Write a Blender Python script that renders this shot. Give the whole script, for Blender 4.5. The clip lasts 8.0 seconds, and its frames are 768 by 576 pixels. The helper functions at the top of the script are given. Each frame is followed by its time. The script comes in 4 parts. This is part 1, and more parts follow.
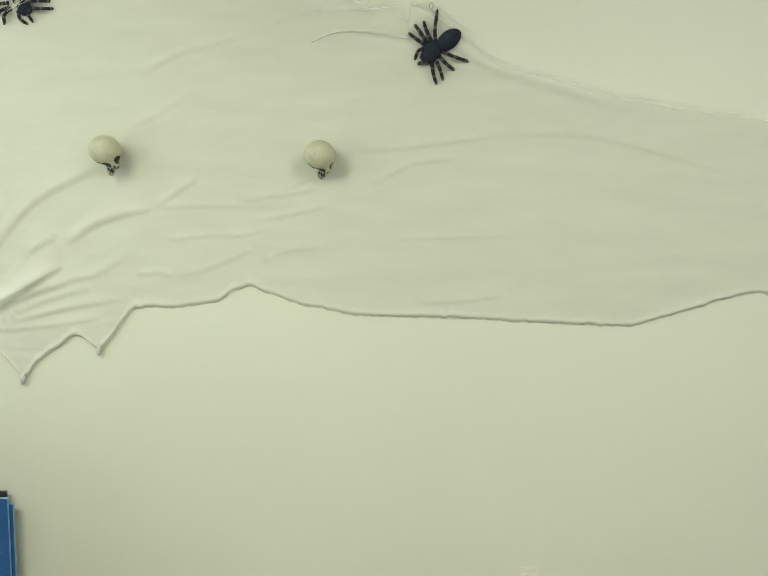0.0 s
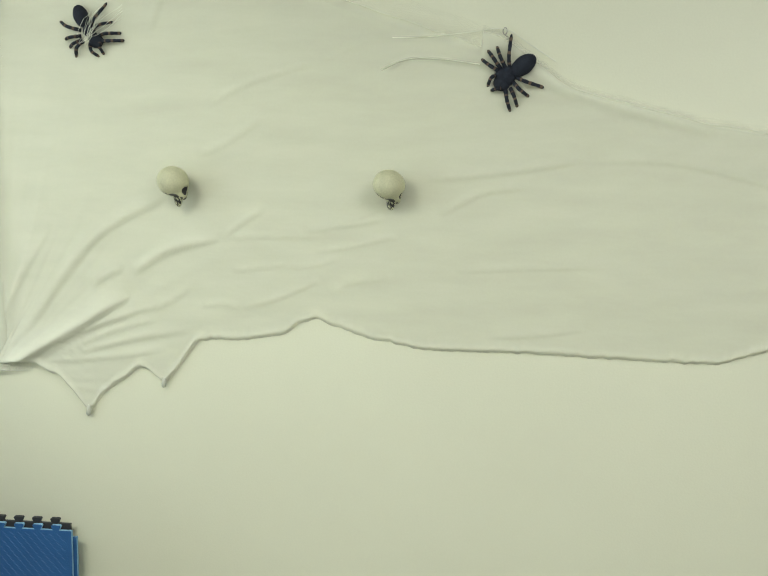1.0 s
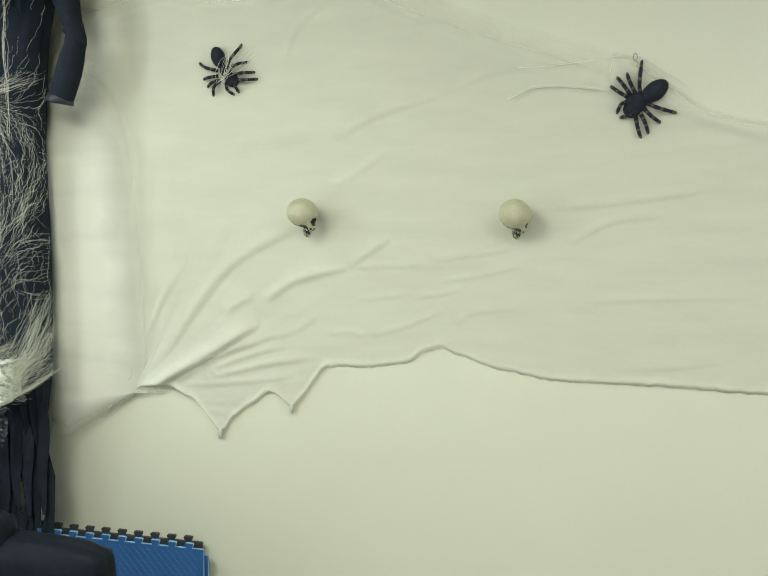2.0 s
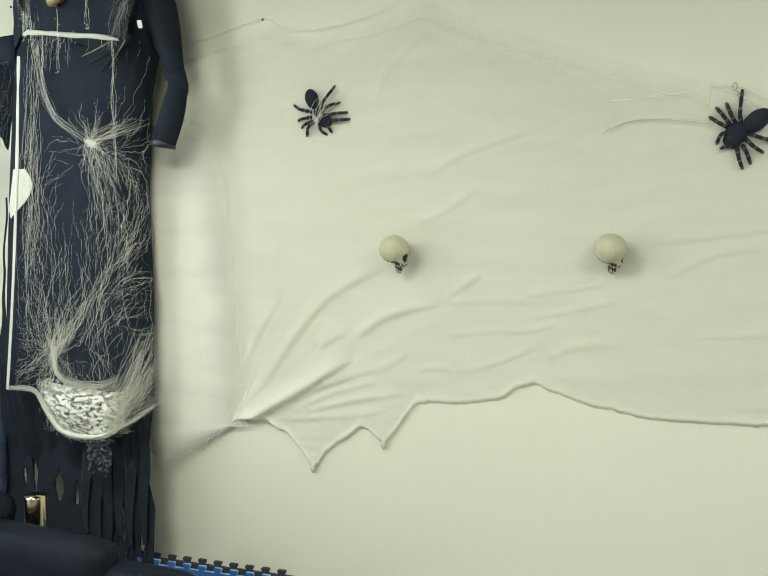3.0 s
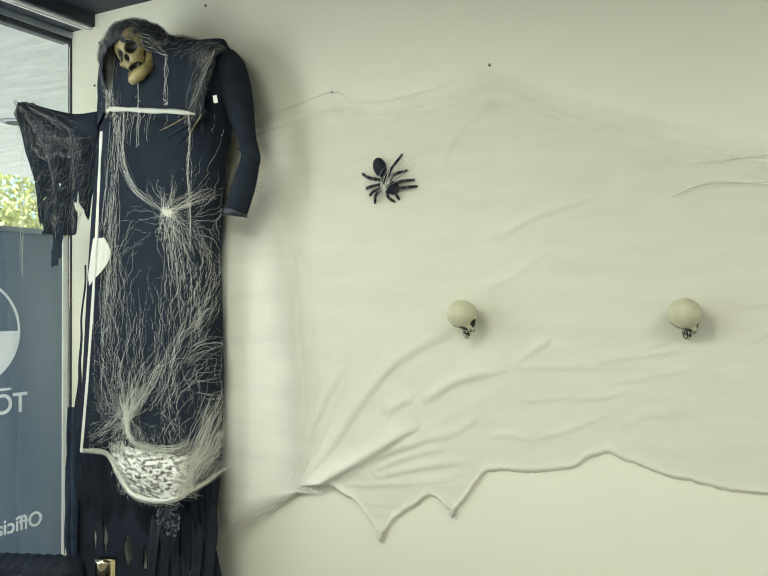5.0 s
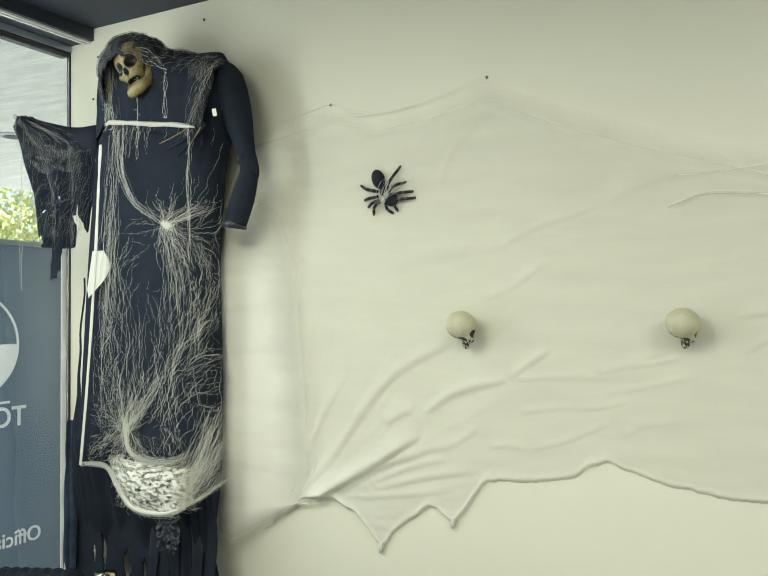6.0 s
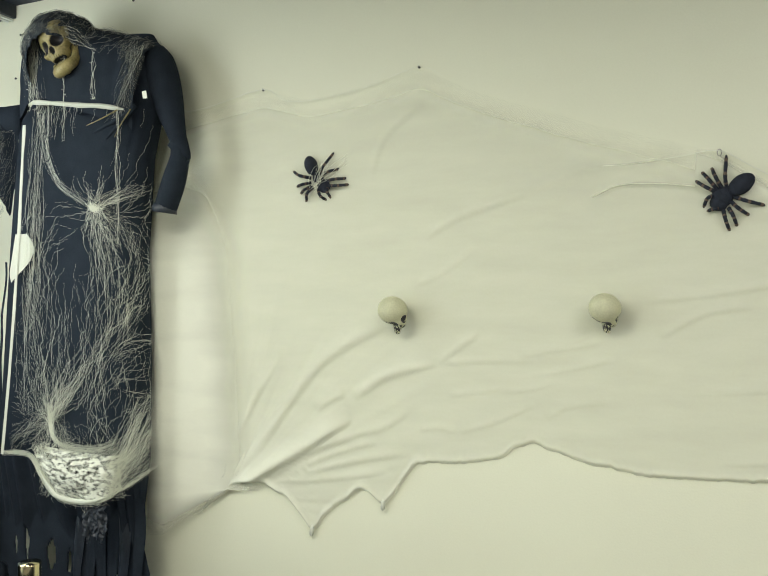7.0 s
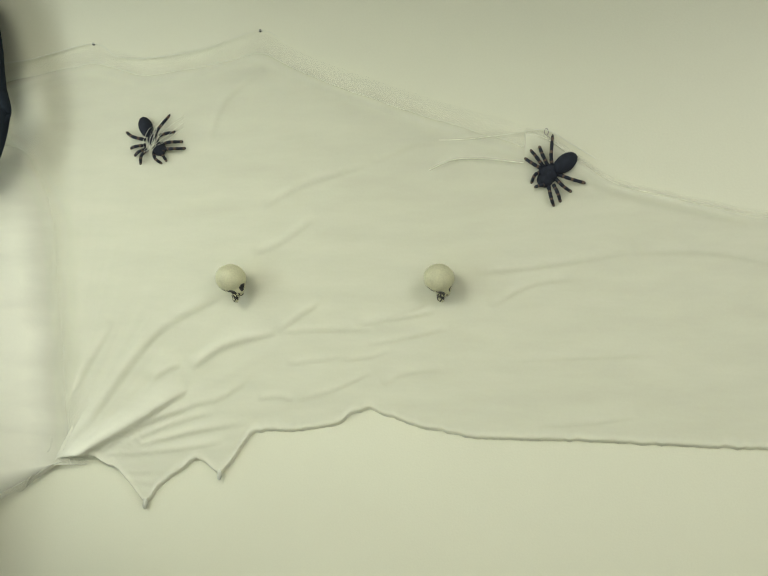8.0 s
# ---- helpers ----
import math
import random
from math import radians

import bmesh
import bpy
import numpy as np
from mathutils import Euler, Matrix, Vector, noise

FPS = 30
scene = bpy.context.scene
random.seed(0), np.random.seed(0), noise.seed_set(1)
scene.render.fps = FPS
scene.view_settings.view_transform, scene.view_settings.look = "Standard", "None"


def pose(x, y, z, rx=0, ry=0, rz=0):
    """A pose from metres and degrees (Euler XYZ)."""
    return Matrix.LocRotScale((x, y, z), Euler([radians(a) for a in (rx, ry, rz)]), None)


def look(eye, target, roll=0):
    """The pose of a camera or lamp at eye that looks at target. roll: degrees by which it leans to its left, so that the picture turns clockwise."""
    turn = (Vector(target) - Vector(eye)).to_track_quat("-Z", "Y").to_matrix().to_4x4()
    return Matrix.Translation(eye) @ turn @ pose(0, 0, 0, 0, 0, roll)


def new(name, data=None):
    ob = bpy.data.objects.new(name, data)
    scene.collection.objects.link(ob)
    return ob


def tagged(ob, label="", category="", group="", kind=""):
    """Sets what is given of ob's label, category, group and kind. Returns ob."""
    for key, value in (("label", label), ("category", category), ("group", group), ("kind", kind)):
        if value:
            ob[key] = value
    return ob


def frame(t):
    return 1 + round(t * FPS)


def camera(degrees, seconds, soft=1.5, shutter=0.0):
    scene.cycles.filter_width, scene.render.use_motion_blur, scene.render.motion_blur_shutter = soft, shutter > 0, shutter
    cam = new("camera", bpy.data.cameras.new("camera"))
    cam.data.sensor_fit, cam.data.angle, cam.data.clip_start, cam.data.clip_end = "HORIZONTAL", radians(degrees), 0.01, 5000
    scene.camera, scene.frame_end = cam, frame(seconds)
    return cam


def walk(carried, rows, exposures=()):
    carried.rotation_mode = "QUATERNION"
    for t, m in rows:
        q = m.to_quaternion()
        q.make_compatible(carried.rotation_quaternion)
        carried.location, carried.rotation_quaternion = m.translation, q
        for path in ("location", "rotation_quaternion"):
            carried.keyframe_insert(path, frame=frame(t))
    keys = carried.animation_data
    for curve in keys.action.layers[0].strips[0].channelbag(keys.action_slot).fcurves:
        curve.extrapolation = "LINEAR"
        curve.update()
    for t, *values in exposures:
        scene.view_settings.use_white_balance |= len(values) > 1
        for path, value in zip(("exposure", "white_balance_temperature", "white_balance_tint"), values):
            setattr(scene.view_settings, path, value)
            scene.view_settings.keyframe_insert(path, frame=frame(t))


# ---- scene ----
cam = camera(50.5, 8.0, soft=1.1)
PATH = [
    (0, (3.132, -2.592, 1.801), (2.916, -0.627, 1.498), 1.6),
    (0.5, (3.106, -2.517, 1.806), (2.834, -0.554, 1.538), 1.4),
    (1, (3.082, -2.509, 1.819), (2.724, -0.558, 1.569), 1.3),
    (1.5, (3.055, -2.525, 1.833), (2.569, -0.598, 1.61), 1.0),
    (2, (3.044, -2.527, 1.84), (2.418, -0.638, 1.641), 0.6),
    (3.5, (3.022, -2.536, 1.857), (2.133, -0.746, 1.782), -0.2),
    (4, (3.011, -2.526, 1.857), (2.083, -0.755, 1.827), -0.1),
    (4.5, (3.014, -2.537, 1.861), (2.06, -0.779, 1.867), -0.2),
    (6, (3.01, -2.563, 1.859), (2.056, -0.806, 1.921), -0.6),
    (6.5, (3.007, -2.575, 1.852), (2.105, -0.791, 1.906), -0.6),
    (7, (3.006, -2.6, 1.835), (2.214, -0.764, 1.877), -0.4),
    (7.5, (3.007, -2.602, 1.829), (2.384, -0.701, 1.842), -0.1),
    (8, (3.017, -2.603, 1.833), (2.592, -0.649, 1.799), 0.2),
]
walk(cam, [(t, look(eye, target, roll)) for t, eye, target, roll in PATH],
     exposures=[(0, 0.88, 6520, 5), (2, 0.91, 6380, 7), (3.5, 0.94, 6420, 10), (6.5, 0.94, 6500, 10), (8, 0.84, 6720, 6)])

# ---- world, sun, lamps ----
SUN_DIR = Vector((-0.30, -0.62, 0.72)).normalized()
world = bpy.data.worlds.new("sky")
scene.world = world
world.use_nodes = True
_n = world.node_tree.nodes
_sky = _n.new("ShaderNodeTexSky")
_sky.sky_type = "NISHITA"
_sky.sun_disc = False
_sky.sun_elevation = math.asin(SUN_DIR.z)
_sky.sun_rotation = math.atan2(SUN_DIR.x, SUN_DIR.y)
_n["Background"].inputs["Strength"].default_value = 0.15
world.node_tree.links.new(_sky.outputs[0], _n["Background"].inputs["Color"])

sun = bpy.data.lights.new("sun", "SUN")
sun.energy, sun.angle, sun.color = 5.0, radians(0.5), (1.0, 0.95, 0.86)
new("sun", sun).matrix_world = look(SUN_DIR * 20, (0, 0, 0))


def area_lamp(name, eye, target, sx, sy, watts, color):
    lamp = bpy.data.lights.new(name, "AREA")
    lamp.shape, lamp.size, lamp.size_y, lamp.energy, lamp.color = "RECTANGLE", sx, sy, watts, color
    ob = new(name, lamp)
    ob.matrix_world = look(eye, target)
    return ob


# ceiling panels of the shop, over and behind the camera
area_lamp("ceiling_lamp", (4.3, -2.2, 3.08), (4.3, -2.0, 0), 1.2, 0.6, 28, (1.0, 0.99, 0.99))
area_lamp("ceiling_lamp", (1.35, -2.3, 3.08), (1.35, -2.1, 0), 1.2, 0.6, 31, (1.0, 0.985, 0.87))
area_lamp("ceiling_lamp", (2.8, -2.9, 3.08), (2.8, -2.7, 0), 1.2, 0.6, 11, (1.0, 0.985, 0.88))
# area lamp standing in for the daylight that comes in by the shop window
area_lamp("window_fill", (0.03, -1.86, 1.75), (3.0, -1.5, 1.6), 2.8, 2.2, 11, (0.88, 0.97, 1.0))
# second lamp, added inside the room only to brighten the wall's window corner
area_lamp("window_fill", (0.17, -1.3, 2.45), (0.40, 0.0, 2.55), 0.26, 1.2, 4.6, (0.92, 0.97, 1.0))


# ---- materials ----
def material(name, base, rough=0.6, metal=0.0, vary=0.06, scale=6.0, fine=90.0, bump=0.15, stretch=(1, 1, 1), rand=0.0, spec=0.5):
    """Painted or cloth-like surface: two scales of mottling and a fine relief."""
    m = bpy.data.materials.new(name)
    m.use_nodes = True
    t = m.node_tree
    n, l = t.nodes, t.links
    b = n["Principled BSDF"]
    b.inputs["Roughness"].default_value, b.inputs["Metallic"].default_value = rough, metal
    b.inputs["Specular IOR Level"].default_value = spec
    co = n.new("ShaderNodeTexCoord")
    mp = n.new("ShaderNodeMapping")
    mp.inputs["Scale"].default_value = stretch
    l.new(co.outputs["Object"], mp.inputs[0])
    big, small = n.new("ShaderNodeTexNoise"), n.new("ShaderNodeTexNoise")
    big.inputs["Scale"].default_value, small.inputs["Scale"].default_value = scale, fine
    big.inputs["Detail"].default_value = 4
    for x in (big, small):
        l.new(mp.outputs[0], x.inputs["Vector"])
    mix = n.new("ShaderNodeMath")
    mix.operation = "MULTIPLY_ADD"
    mix.inputs[1].default_value = 0.6
    l.new(big.outputs[0], mix.inputs[0])
    half = n.new("ShaderNodeMath")
    half.operation = "MULTIPLY"
    half.inputs[1].default_value = 0.4
    l.new(small.outputs[0], half.inputs[0])
    l.new(half.outputs[0], mix.inputs[2])
    ramp = n.new("ShaderNodeValToRGB")
    ramp.color_ramp.elements[0].position, ramp.color_ramp.elements[1].position = 0.3, 0.7
    ramp.color_ramp.elements[0].color = (*[c * (1 - vary) for c in base], 1)
    ramp.color_ramp.elements[1].color = (*[min(1, c * (1 + vary)) for c in base], 1)
    l.new(mix.outputs[0], ramp.inputs[0])
    l.new(ramp.outputs[0], b.inputs["Base Color"])
    if bump:
        bp = n.new("ShaderNodeBump")
        bp.inputs["Strength"].default_value, bp.inputs["Distance"].default_value = bump, 0.004
        l.new(small.outputs[0], bp.inputs["Height"])
        l.new(bp.outputs[0], b.inputs["Normal"])
    return m


def holed(m, scale, low, high, stretch=(1, 1, 1), detail=3):
    """Opens a loose weave in a material: gauze."""
    t = m.node_tree
    n, l = t.nodes, t.links
    co, mp, nz, rp = n.new("ShaderNodeTexCoord"), n.new("ShaderNodeMapping"), n.new("ShaderNodeTexNoise"), n.new("ShaderNodeMapRange")
    mp.inputs["Scale"].default_value = stretch
    nz.inputs["Scale"].default_value, nz.inputs["Detail"].default_value = scale, detail
    rp.inputs["From Min"].default_value, rp.inputs["From Max"].default_value = low, high
    l.new(co.outputs["Object"], mp.inputs[0])
    l.new(mp.outputs[0], nz.inputs["Vector"])
    l.new(nz.outputs[0], rp.inputs["Value"])
    l.new(rp.outputs[0], n["Principled BSDF"].inputs["Alpha"])
    return m


def thin_by(name, base):
    """Web cloth that lets more or less of the wall through, by the mesh's own weave attribute."""
    m = material(name, base, 0.85, vary=0.02, scale=2, fine=110, bump=0.08, spec=0.1)
    t = m.node_tree
    n, l = t.nodes, t.links
    at, nz, mul, mr = n.new("ShaderNodeAttribute"), n.new("ShaderNodeTexNoise"), n.new("ShaderNodeMath"), n.new("ShaderNodeMapRange")
    at.attribute_name = "weave"
    co, mp = n.new("ShaderNodeTexCoord"), n.new("ShaderNodeMapping")
    mp.inputs["Scale"].default_value = (2.0, 1, 9)
    mp.inputs["Rotation"].default_value = (0, -0.35, 0)
    nz.inputs["Scale"].default_value, nz.inputs["Detail"].default_value = 1.2, 4
    l.new(co.outputs["Object"], mp.inputs[0])
    l.new(mp.outputs[0], nz.inputs["Vector"])
    mr.inputs["From Min"].default_value, mr.inputs["From Max"].default_value = 0.3, 0.7
    mr.inputs["To Min"].default_value, mr.inputs["To Max"].default_value = 0.93, 1.07
    l.new(nz.outputs[0], mr.inputs["Value"])
    mul.operation, mul.use_clamp = "MULTIPLY", True
    l.new(at.outputs["Fac"], mul.inputs[0])
    l.new(mr.outputs[0], mul.inputs[1])
    l.new(mul.outputs[0], n["Principled BSDF"].inputs["Alpha"])
    return m


PLASTER = material("cream_paint", (0.755, 0.765, 0.60), 0.55, vary=0.025, scale=1.3, fine=160, bump=0.10)
WEBCLOTH = material("stretched_web", (0.60, 0.62, 0.53), 0.85, vary=0.03, scale=3, fine=120, bump=0.25, spec=0.2)
WEBSHEET = thin_by("thin_stretched_web", (0.82, 0.83, 0.70))
WEBPOUCH = holed(material("bunched_web", (0.68, 0.70, 0.60), 0.9, vary=0.08, scale=30, fine=200, bump=0.6, spec=0.1), 70, 0.36, 0.55, (0.6, 1, 1.3), 5)
STRAND = material("web_strand", (0.76, 0.78, 0.67), 0.8, vary=0.05, bump=0, spec=0.2)
GREYTHREAD = material("grey_web_thread", (0.30, 0.31, 0.28), 0.85, vary=0.15, bump=0, spec=0.2)
BLACKPAINT = material("black_ceiling_paint", (0.018, 0.026, 0.042), 0.6, vary=0.35, scale=2.5, fine=60, bump=0.2)
HEADER = material("dark_header_paint", (0.026, 0.033, 0.046), 0.45, vary=0.2, scale=4)
WHITETRIM = material("white_track_enamel", (0.85, 0.86, 0.83), 0.35, vary=0.04)
ALU = material("brushed_aluminium", (0.45, 0.52, 0.58), 0.35, 0.8, vary=0.06, stretch=(1, 0.05, 1))
SEAL = material("black_rubber_seal", (0.02, 0.022, 0.026), 0.6, vary=0.1)
FLOORMAT = material("grey_vinyl_floor", (0.26, 0.25, 0.23), 0.45, vary=0.12, scale=3, fine=70)
ROOMWALL = material("room_paint", (0.74, 0.73, 0.64), 0.6, vary=0.03, scale=1.5)
BLACKCLOTH = material("black_robe_cloth", (0.022, 0.029, 0.039), 0.9, vary=0.2, scale=14, fine=220, bump=0.3, spec=0.06)
SHINYCLOTH = material("black_satin_cloth", (0.022, 0.029, 0.040), 0.40, vary=0.3, scale=14, fine=160, bump=0.3)
GAUZE = holed(material("grey_gauze", (0.13, 0.14, 0.13), 0.9, vary=0.6, scale=24, fine=300, bump=0.4, spec=0.2), 55, 0.38, 0.85, (1, 1, 0.8), 7)
BLUEGAUZE = holed(material("blue_black_gauze", (0.022, 0.040, 0.066), 0.9, vary=0.5, scale=20, fine=200, bump=0.6), 70, 0.06, 0.24, (1, 1, 0.5), 6)
BONE = material("aged_yellow_bone", (0.25, 0.21, 0.085), 0.35, vary=0.55, scale=22, fine=140, bump=0.3)
DARKPIT = material("black_pits_and_wash", (0.02, 0.02, 0.022), 0.4, vary=0.2)
FOAMBONE = material("cream_foam_bone", (0.54, 0.54, 0.36), 0.6, vary=0.14, scale=28, fine=170, bump=0.4)
FUZZ = material("black_flocked_foam", (0.019, 0.024, 0.036), 0.8, vary=0.3, scale=60, fine=400, bump=0.5, spec=0.3)
BANDTAN = material("tan_leg_band", (0.12, 0.085, 0.065), 0.8, vary=0.3, scale=60)
WIRE = material("steel_wire", (0.35, 0.34, 0.30), 0.35, 0.9, vary=0.1)
BLUEFOAM = material("blue_eva_foam", (0.035, 0.13, 0.34), 0.42, vary=0.12, scale=9, fine=180, bump=0.25)
# paler copy of the blue foam: light on edges and tops put into the colour
BLUEEDGE = material("lit_blue_foam_edge", (0.22, 0.42, 0.62), 0.7, vary=0.08, scale=30, fine=200, bump=0.3)
GREYFOAM = material("black_eva_foam", (0.035, 0.038, 0.042), 0.6, vary=0.15, scale=30, fine=200)
LEATHER = material("black_vinyl_leather", (0.012, 0.016, 0.023), 0.5, vary=0.25, scale=8, fine=140, bump=0.25, spec=0.08)
CHROME = material("warm_chrome", (0.78, 0.68, 0.42), 0.12, 1.0, vary=0.03, bump=0)
PLATE = material("ivory_outlet_plastic", (0.78, 0.77, 0.62), 0.35, vary=0.02, bump=0)
SLOT = material("outlet_slot_shade", (0.03, 0.03, 0.03), 0.5)
SOFFIT = material("brushed_stucco", (0.80, 0.86, 0.86), 0.8, vary=0.22, scale=3.5, fine=24, bump=1.0, stretch=(1.0, 4.5, 1))
PAVING = material("concrete_walk", (0.58, 0.58, 0.54), 0.8, vary=0.12, scale=1.2, fine=40)
GRASS = material("lawn_grass", (0.10, 0.16, 0.03), 0.9, vary=0.4, scale=2, fine=50, bump=0.6)
LEAF = material("sunlit_leaf", (0.62, 0.64, 0.27), 0.5, vary=0.4, scale=3, fine=12, bump=0)
BARK = material("grey_bark", (0.16, 0.13, 0.10), 0.85, vary=0.3, scale=8, fine=40, bump=0.8)
SIGNINK = material("white_sign_ink", (0.72, 0.76, 0.76), 0.6, vary=0.03, bump=0)


def banner_cloth():
    m = material("printed_blue_banner", (0.12, 0.16, 0.21), 0.45, vary=0.10, scale=2.2, fine=8, bump=0.1, stretch=(1, 3, 0.25))
    t = m.node_tree
    n, l = t.nodes, t.links
    out = n["Material Output"]
    b = n["Principled BSDF"]
    tr, mx = n.new("ShaderNodeBsdfTranslucent"), n.new("ShaderNodeMixShader")
    tr.inputs[0].default_value = (0.13, 0.17, 0.22, 1)
    mx.inputs[0].default_value = 0.5
    l.new(b.outputs[0], mx.inputs[1])
    l.new(tr.outputs[0], mx.inputs[2])
    l.new(mx.outputs[0], out.inputs["Surface"])
    return m


BANNER = banner_cloth()


def glass_pane():
    m = bpy.data.materials.new("window_glass")
    m.use_nodes = True
    b = m.node_tree.nodes["Principled BSDF"]
    b.inputs["Transmission Weight"].default_value = 1
    b.inputs["Roughness"].default_value = 0.0
    b.inputs["IOR"].default_value = 1.45
    b.inputs["Base Color"].default_value = (0.93, 0.97, 0.96, 1)
    return m


GLASS = glass_pane()


# ---- mesh helpers ----
def mesh_object(name, bm, mats, parent=None, label="", smooth=False):
    me = bpy.data.meshes.new(name)
    bmesh.ops.recalc_face_normals(bm, faces=bm.faces)
    if smooth:
        for f in bm.faces:
            f.smooth = True
    bm.to_mesh(me)
    bm.free()
    for m in (mats if isinstance(mats, (list, tuple)) else [mats]):
        me.materials.append(m)
    ob = new(name, me)
    if parent:
        ob.parent = parent
    if label:
        tagged(ob, label)
    return ob


def part(name, bm, mat, parent, label="", smooth=False):
    return mesh_object(name, bm, mat, parent, label, smooth)


def thing(name, place, label, category, group="", kind=""):
    ob = new(name)
    ob.location = place
    ob.empty_display_size = 0.05
    return tagged(ob, label, category, group, kind)


def box(lo, hi, bevel=0.0, bm=None, mat=0):
    bm = bm or bmesh.new()
    vs = [bm.verts.new((x, y, z)) for x in (lo[0], hi[0]) for y in (lo[1], hi[1]) for z in (lo[2], hi[2])]
    fs = [bm.faces.new([vs[i] for i in q]) for q in ((0, 1, 3, 2), (4, 6, 7, 5), (0, 4, 5, 1), (2, 3, 7, 6), (0, 2, 6, 4), (1, 5, 7, 3))]
    for f in fs:
        f.material_index = mat
    if bevel:
        es = list({e for f in fs for e in f.edges})
        bmesh.ops.bevel(bm, geom=es, offset=bevel, segments=2, affect="EDGES", profile=0.6)
    return bm


def tube(bm, pts, radii, sides=8, mat=0, flat=1.0, mats=None):
    """A round rod through points, with a radius at each; flat squeezes it along y."""
    pts = [Vector(p) for p in pts]
    if not isinstance(radii, (list, tuple)):
        radii = [radii] * len(pts)
    rings = []
    for i, p in enumerate(pts):
        d = (pts[min(i + 1, len(pts) - 1)] - pts[max(i - 1, 0)]).normalized()
        a = d.cross(Vector((0, 1, 0)))
        if a.length < 0.2:
            a = d.cross(Vector((1, 0, 0)))
        a.normalize()
        b = d.cross(a).normalized()
        rings.append([bm.verts.new(p + (a * math.cos(k * math.tau / sides) + b * flat * math.sin(k * math.tau / sides)) * radii[i]) for k in range(sides)])
    for i in range(len(rings) - 1):
        for k in range(sides):
            f = bm.faces.new((rings[i][k], rings[i][(k + 1) % sides], rings[i + 1][(k + 1) % sides], rings[i + 1][k]))
            f.material_index = mats[i] if mats else mat
            f.smooth = True
    for r, i in ((rings[0], 0), (rings[-1], -1)):
        f = bm.faces.new(r)
        f.material_index = mats[i] if mats else mat
    return bm


def sheet(bm, fn, nu, nv, mat=0, keep=None):
    """A surface fn(u, v), u and v from 0 to 1."""
    vs = [[bm.verts.new(fn(i / nu, j / nv)) for j in range(nv + 1)] for i in range(nu + 1)]
    for i in range(nu):
        for j in range(nv):
            if keep and not keep((i + 0.5) / nu, (j + 0.5) / nv):
                continue
            f = bm.faces.new((vs[i][j], vs[i + 1][j], vs[i + 1][j + 1], vs[i][j + 1]))
            f.material_index = mat
            f.smooth = True
    bmesh.ops.delete(bm, geom=[v for row in vs for v in row if not v.link_faces], context="VERTS")
    return bm


def bez(pts, n):
    """n + 1 points of a smooth curve through pts (Catmull-Rom)."""
    p = [Vector(q) for q in pts]
    p = [p[0] * 2 - p[1]] + p + [p[-1] * 2 - p[-2]]
    out = []
    for k in range(n + 1):
        s = k / n * (len(p) - 3)
        i = min(int(s), len(p) - 4)
        t = s - i
        a, b, c, d = p[i:i + 4]
        out.append(0.5 * ((2 * b) + (c - a) * t + (2 * a - 5 * b + 4 * c - d) * t * t + (3 * b - a - 3 * c + d) * t ** 3))
    return out


def ellipsoid(bm, centre, radii, turn=None, sub=3, mat=0, rough=0.0):
    r = bmesh.ops.create_icosphere(bm, subdivisions=sub, radius=1.0)
    for v in r["verts"]:
        p = v.co * (1 + rough * noise.noise(v.co * 5))
        p = Vector((p.x * radii[0], p.y * radii[1], p.z * radii[2]))
        v.co = (turn @ p if turn else p) + Vector(centre)
    for f in {f for v in r["verts"] for f in v.link_faces}:
        f.material_index = mat
        f.smooth = True
    return bm


def wob(x, y=0.0, z=0.0):
    return noise.noise(Vector((x, y, z)))


# ---- structure ----
CEIL = 3.149
tagged(mesh_object("wall_north", box((-0.02, 0, -0.02), (6.6, 0.15, CEIL + 0.1)), PLASTER), "smooth cream painted plaster wall behind the decorations", "wall", kind="structure")
tagged(mesh_object("wall_east", box((6.5, -6.4, -0.02), (6.65, 0, CEIL + 0.1)), ROOMWALL), "plain painted room wall", "wall", kind="structure")
tagged(mesh_object("wall_south", box((-0.02, -6.55, -0.02), (6.65, -6.4, CEIL + 0.1)), ROOMWALL), "plain painted room wall", "wall", kind="structure")
tagged(mesh_object("floor", box((-0.02, -6.4, -0.12), (6.5, 0, 0)), FLOORMAT), "worn grey vinyl shop floor", "floor", kind="structure")
tagged(mesh_object("ceiling", box((0.152, -6.4, CEIL), (6.5, 0, CEIL + 0.1)), BLACKPAINT), "black painted ceiling", "ceiling", kind="structure")
tagged(mesh_object("wall_west", box((-0.12, -6.4, -0.02), (0, -4.2, CEIL + 0.1)), ROOMWALL), "plain painted wall beside the shop window", "wall", kind="structure")
low = box((-0.12, -4.2, -0.02), (0, 0.0, 0.12))
tagged(mesh_object("trim", low, HEADER), "low dark plinth under the shop window", "trim", kind="structure")
tagged(mesh_object("window_header", box((0.0, -6.4, 3.092), (0.152, -0.001, CEIL + 0.1), 0.003), HEADER), "dark painted window header box under the ceiling", "header", kind="structure")
for x0, x1 in ((0.098, 0.112), (0.126, 0.136)):
    tagged(mesh_object("trim", box((x0, -6.4, 3.082), (x1, -0.002, 3.0925), 0.001), WHITETRIM), "white enamelled track under the window header", "track", kind="structure")

window = thing("window_1", (0, -2.1, 0.12), "large shop window with a slim aluminium frame", "window", kind="structure")


def win_part(name, lo, hi, mat, bevel=0.002, label=""):
    o = part(name, box(lo, hi, bevel), mat, window, label)
    o.matrix_parent_inverse = Matrix.Translation(-window.location)
    return o


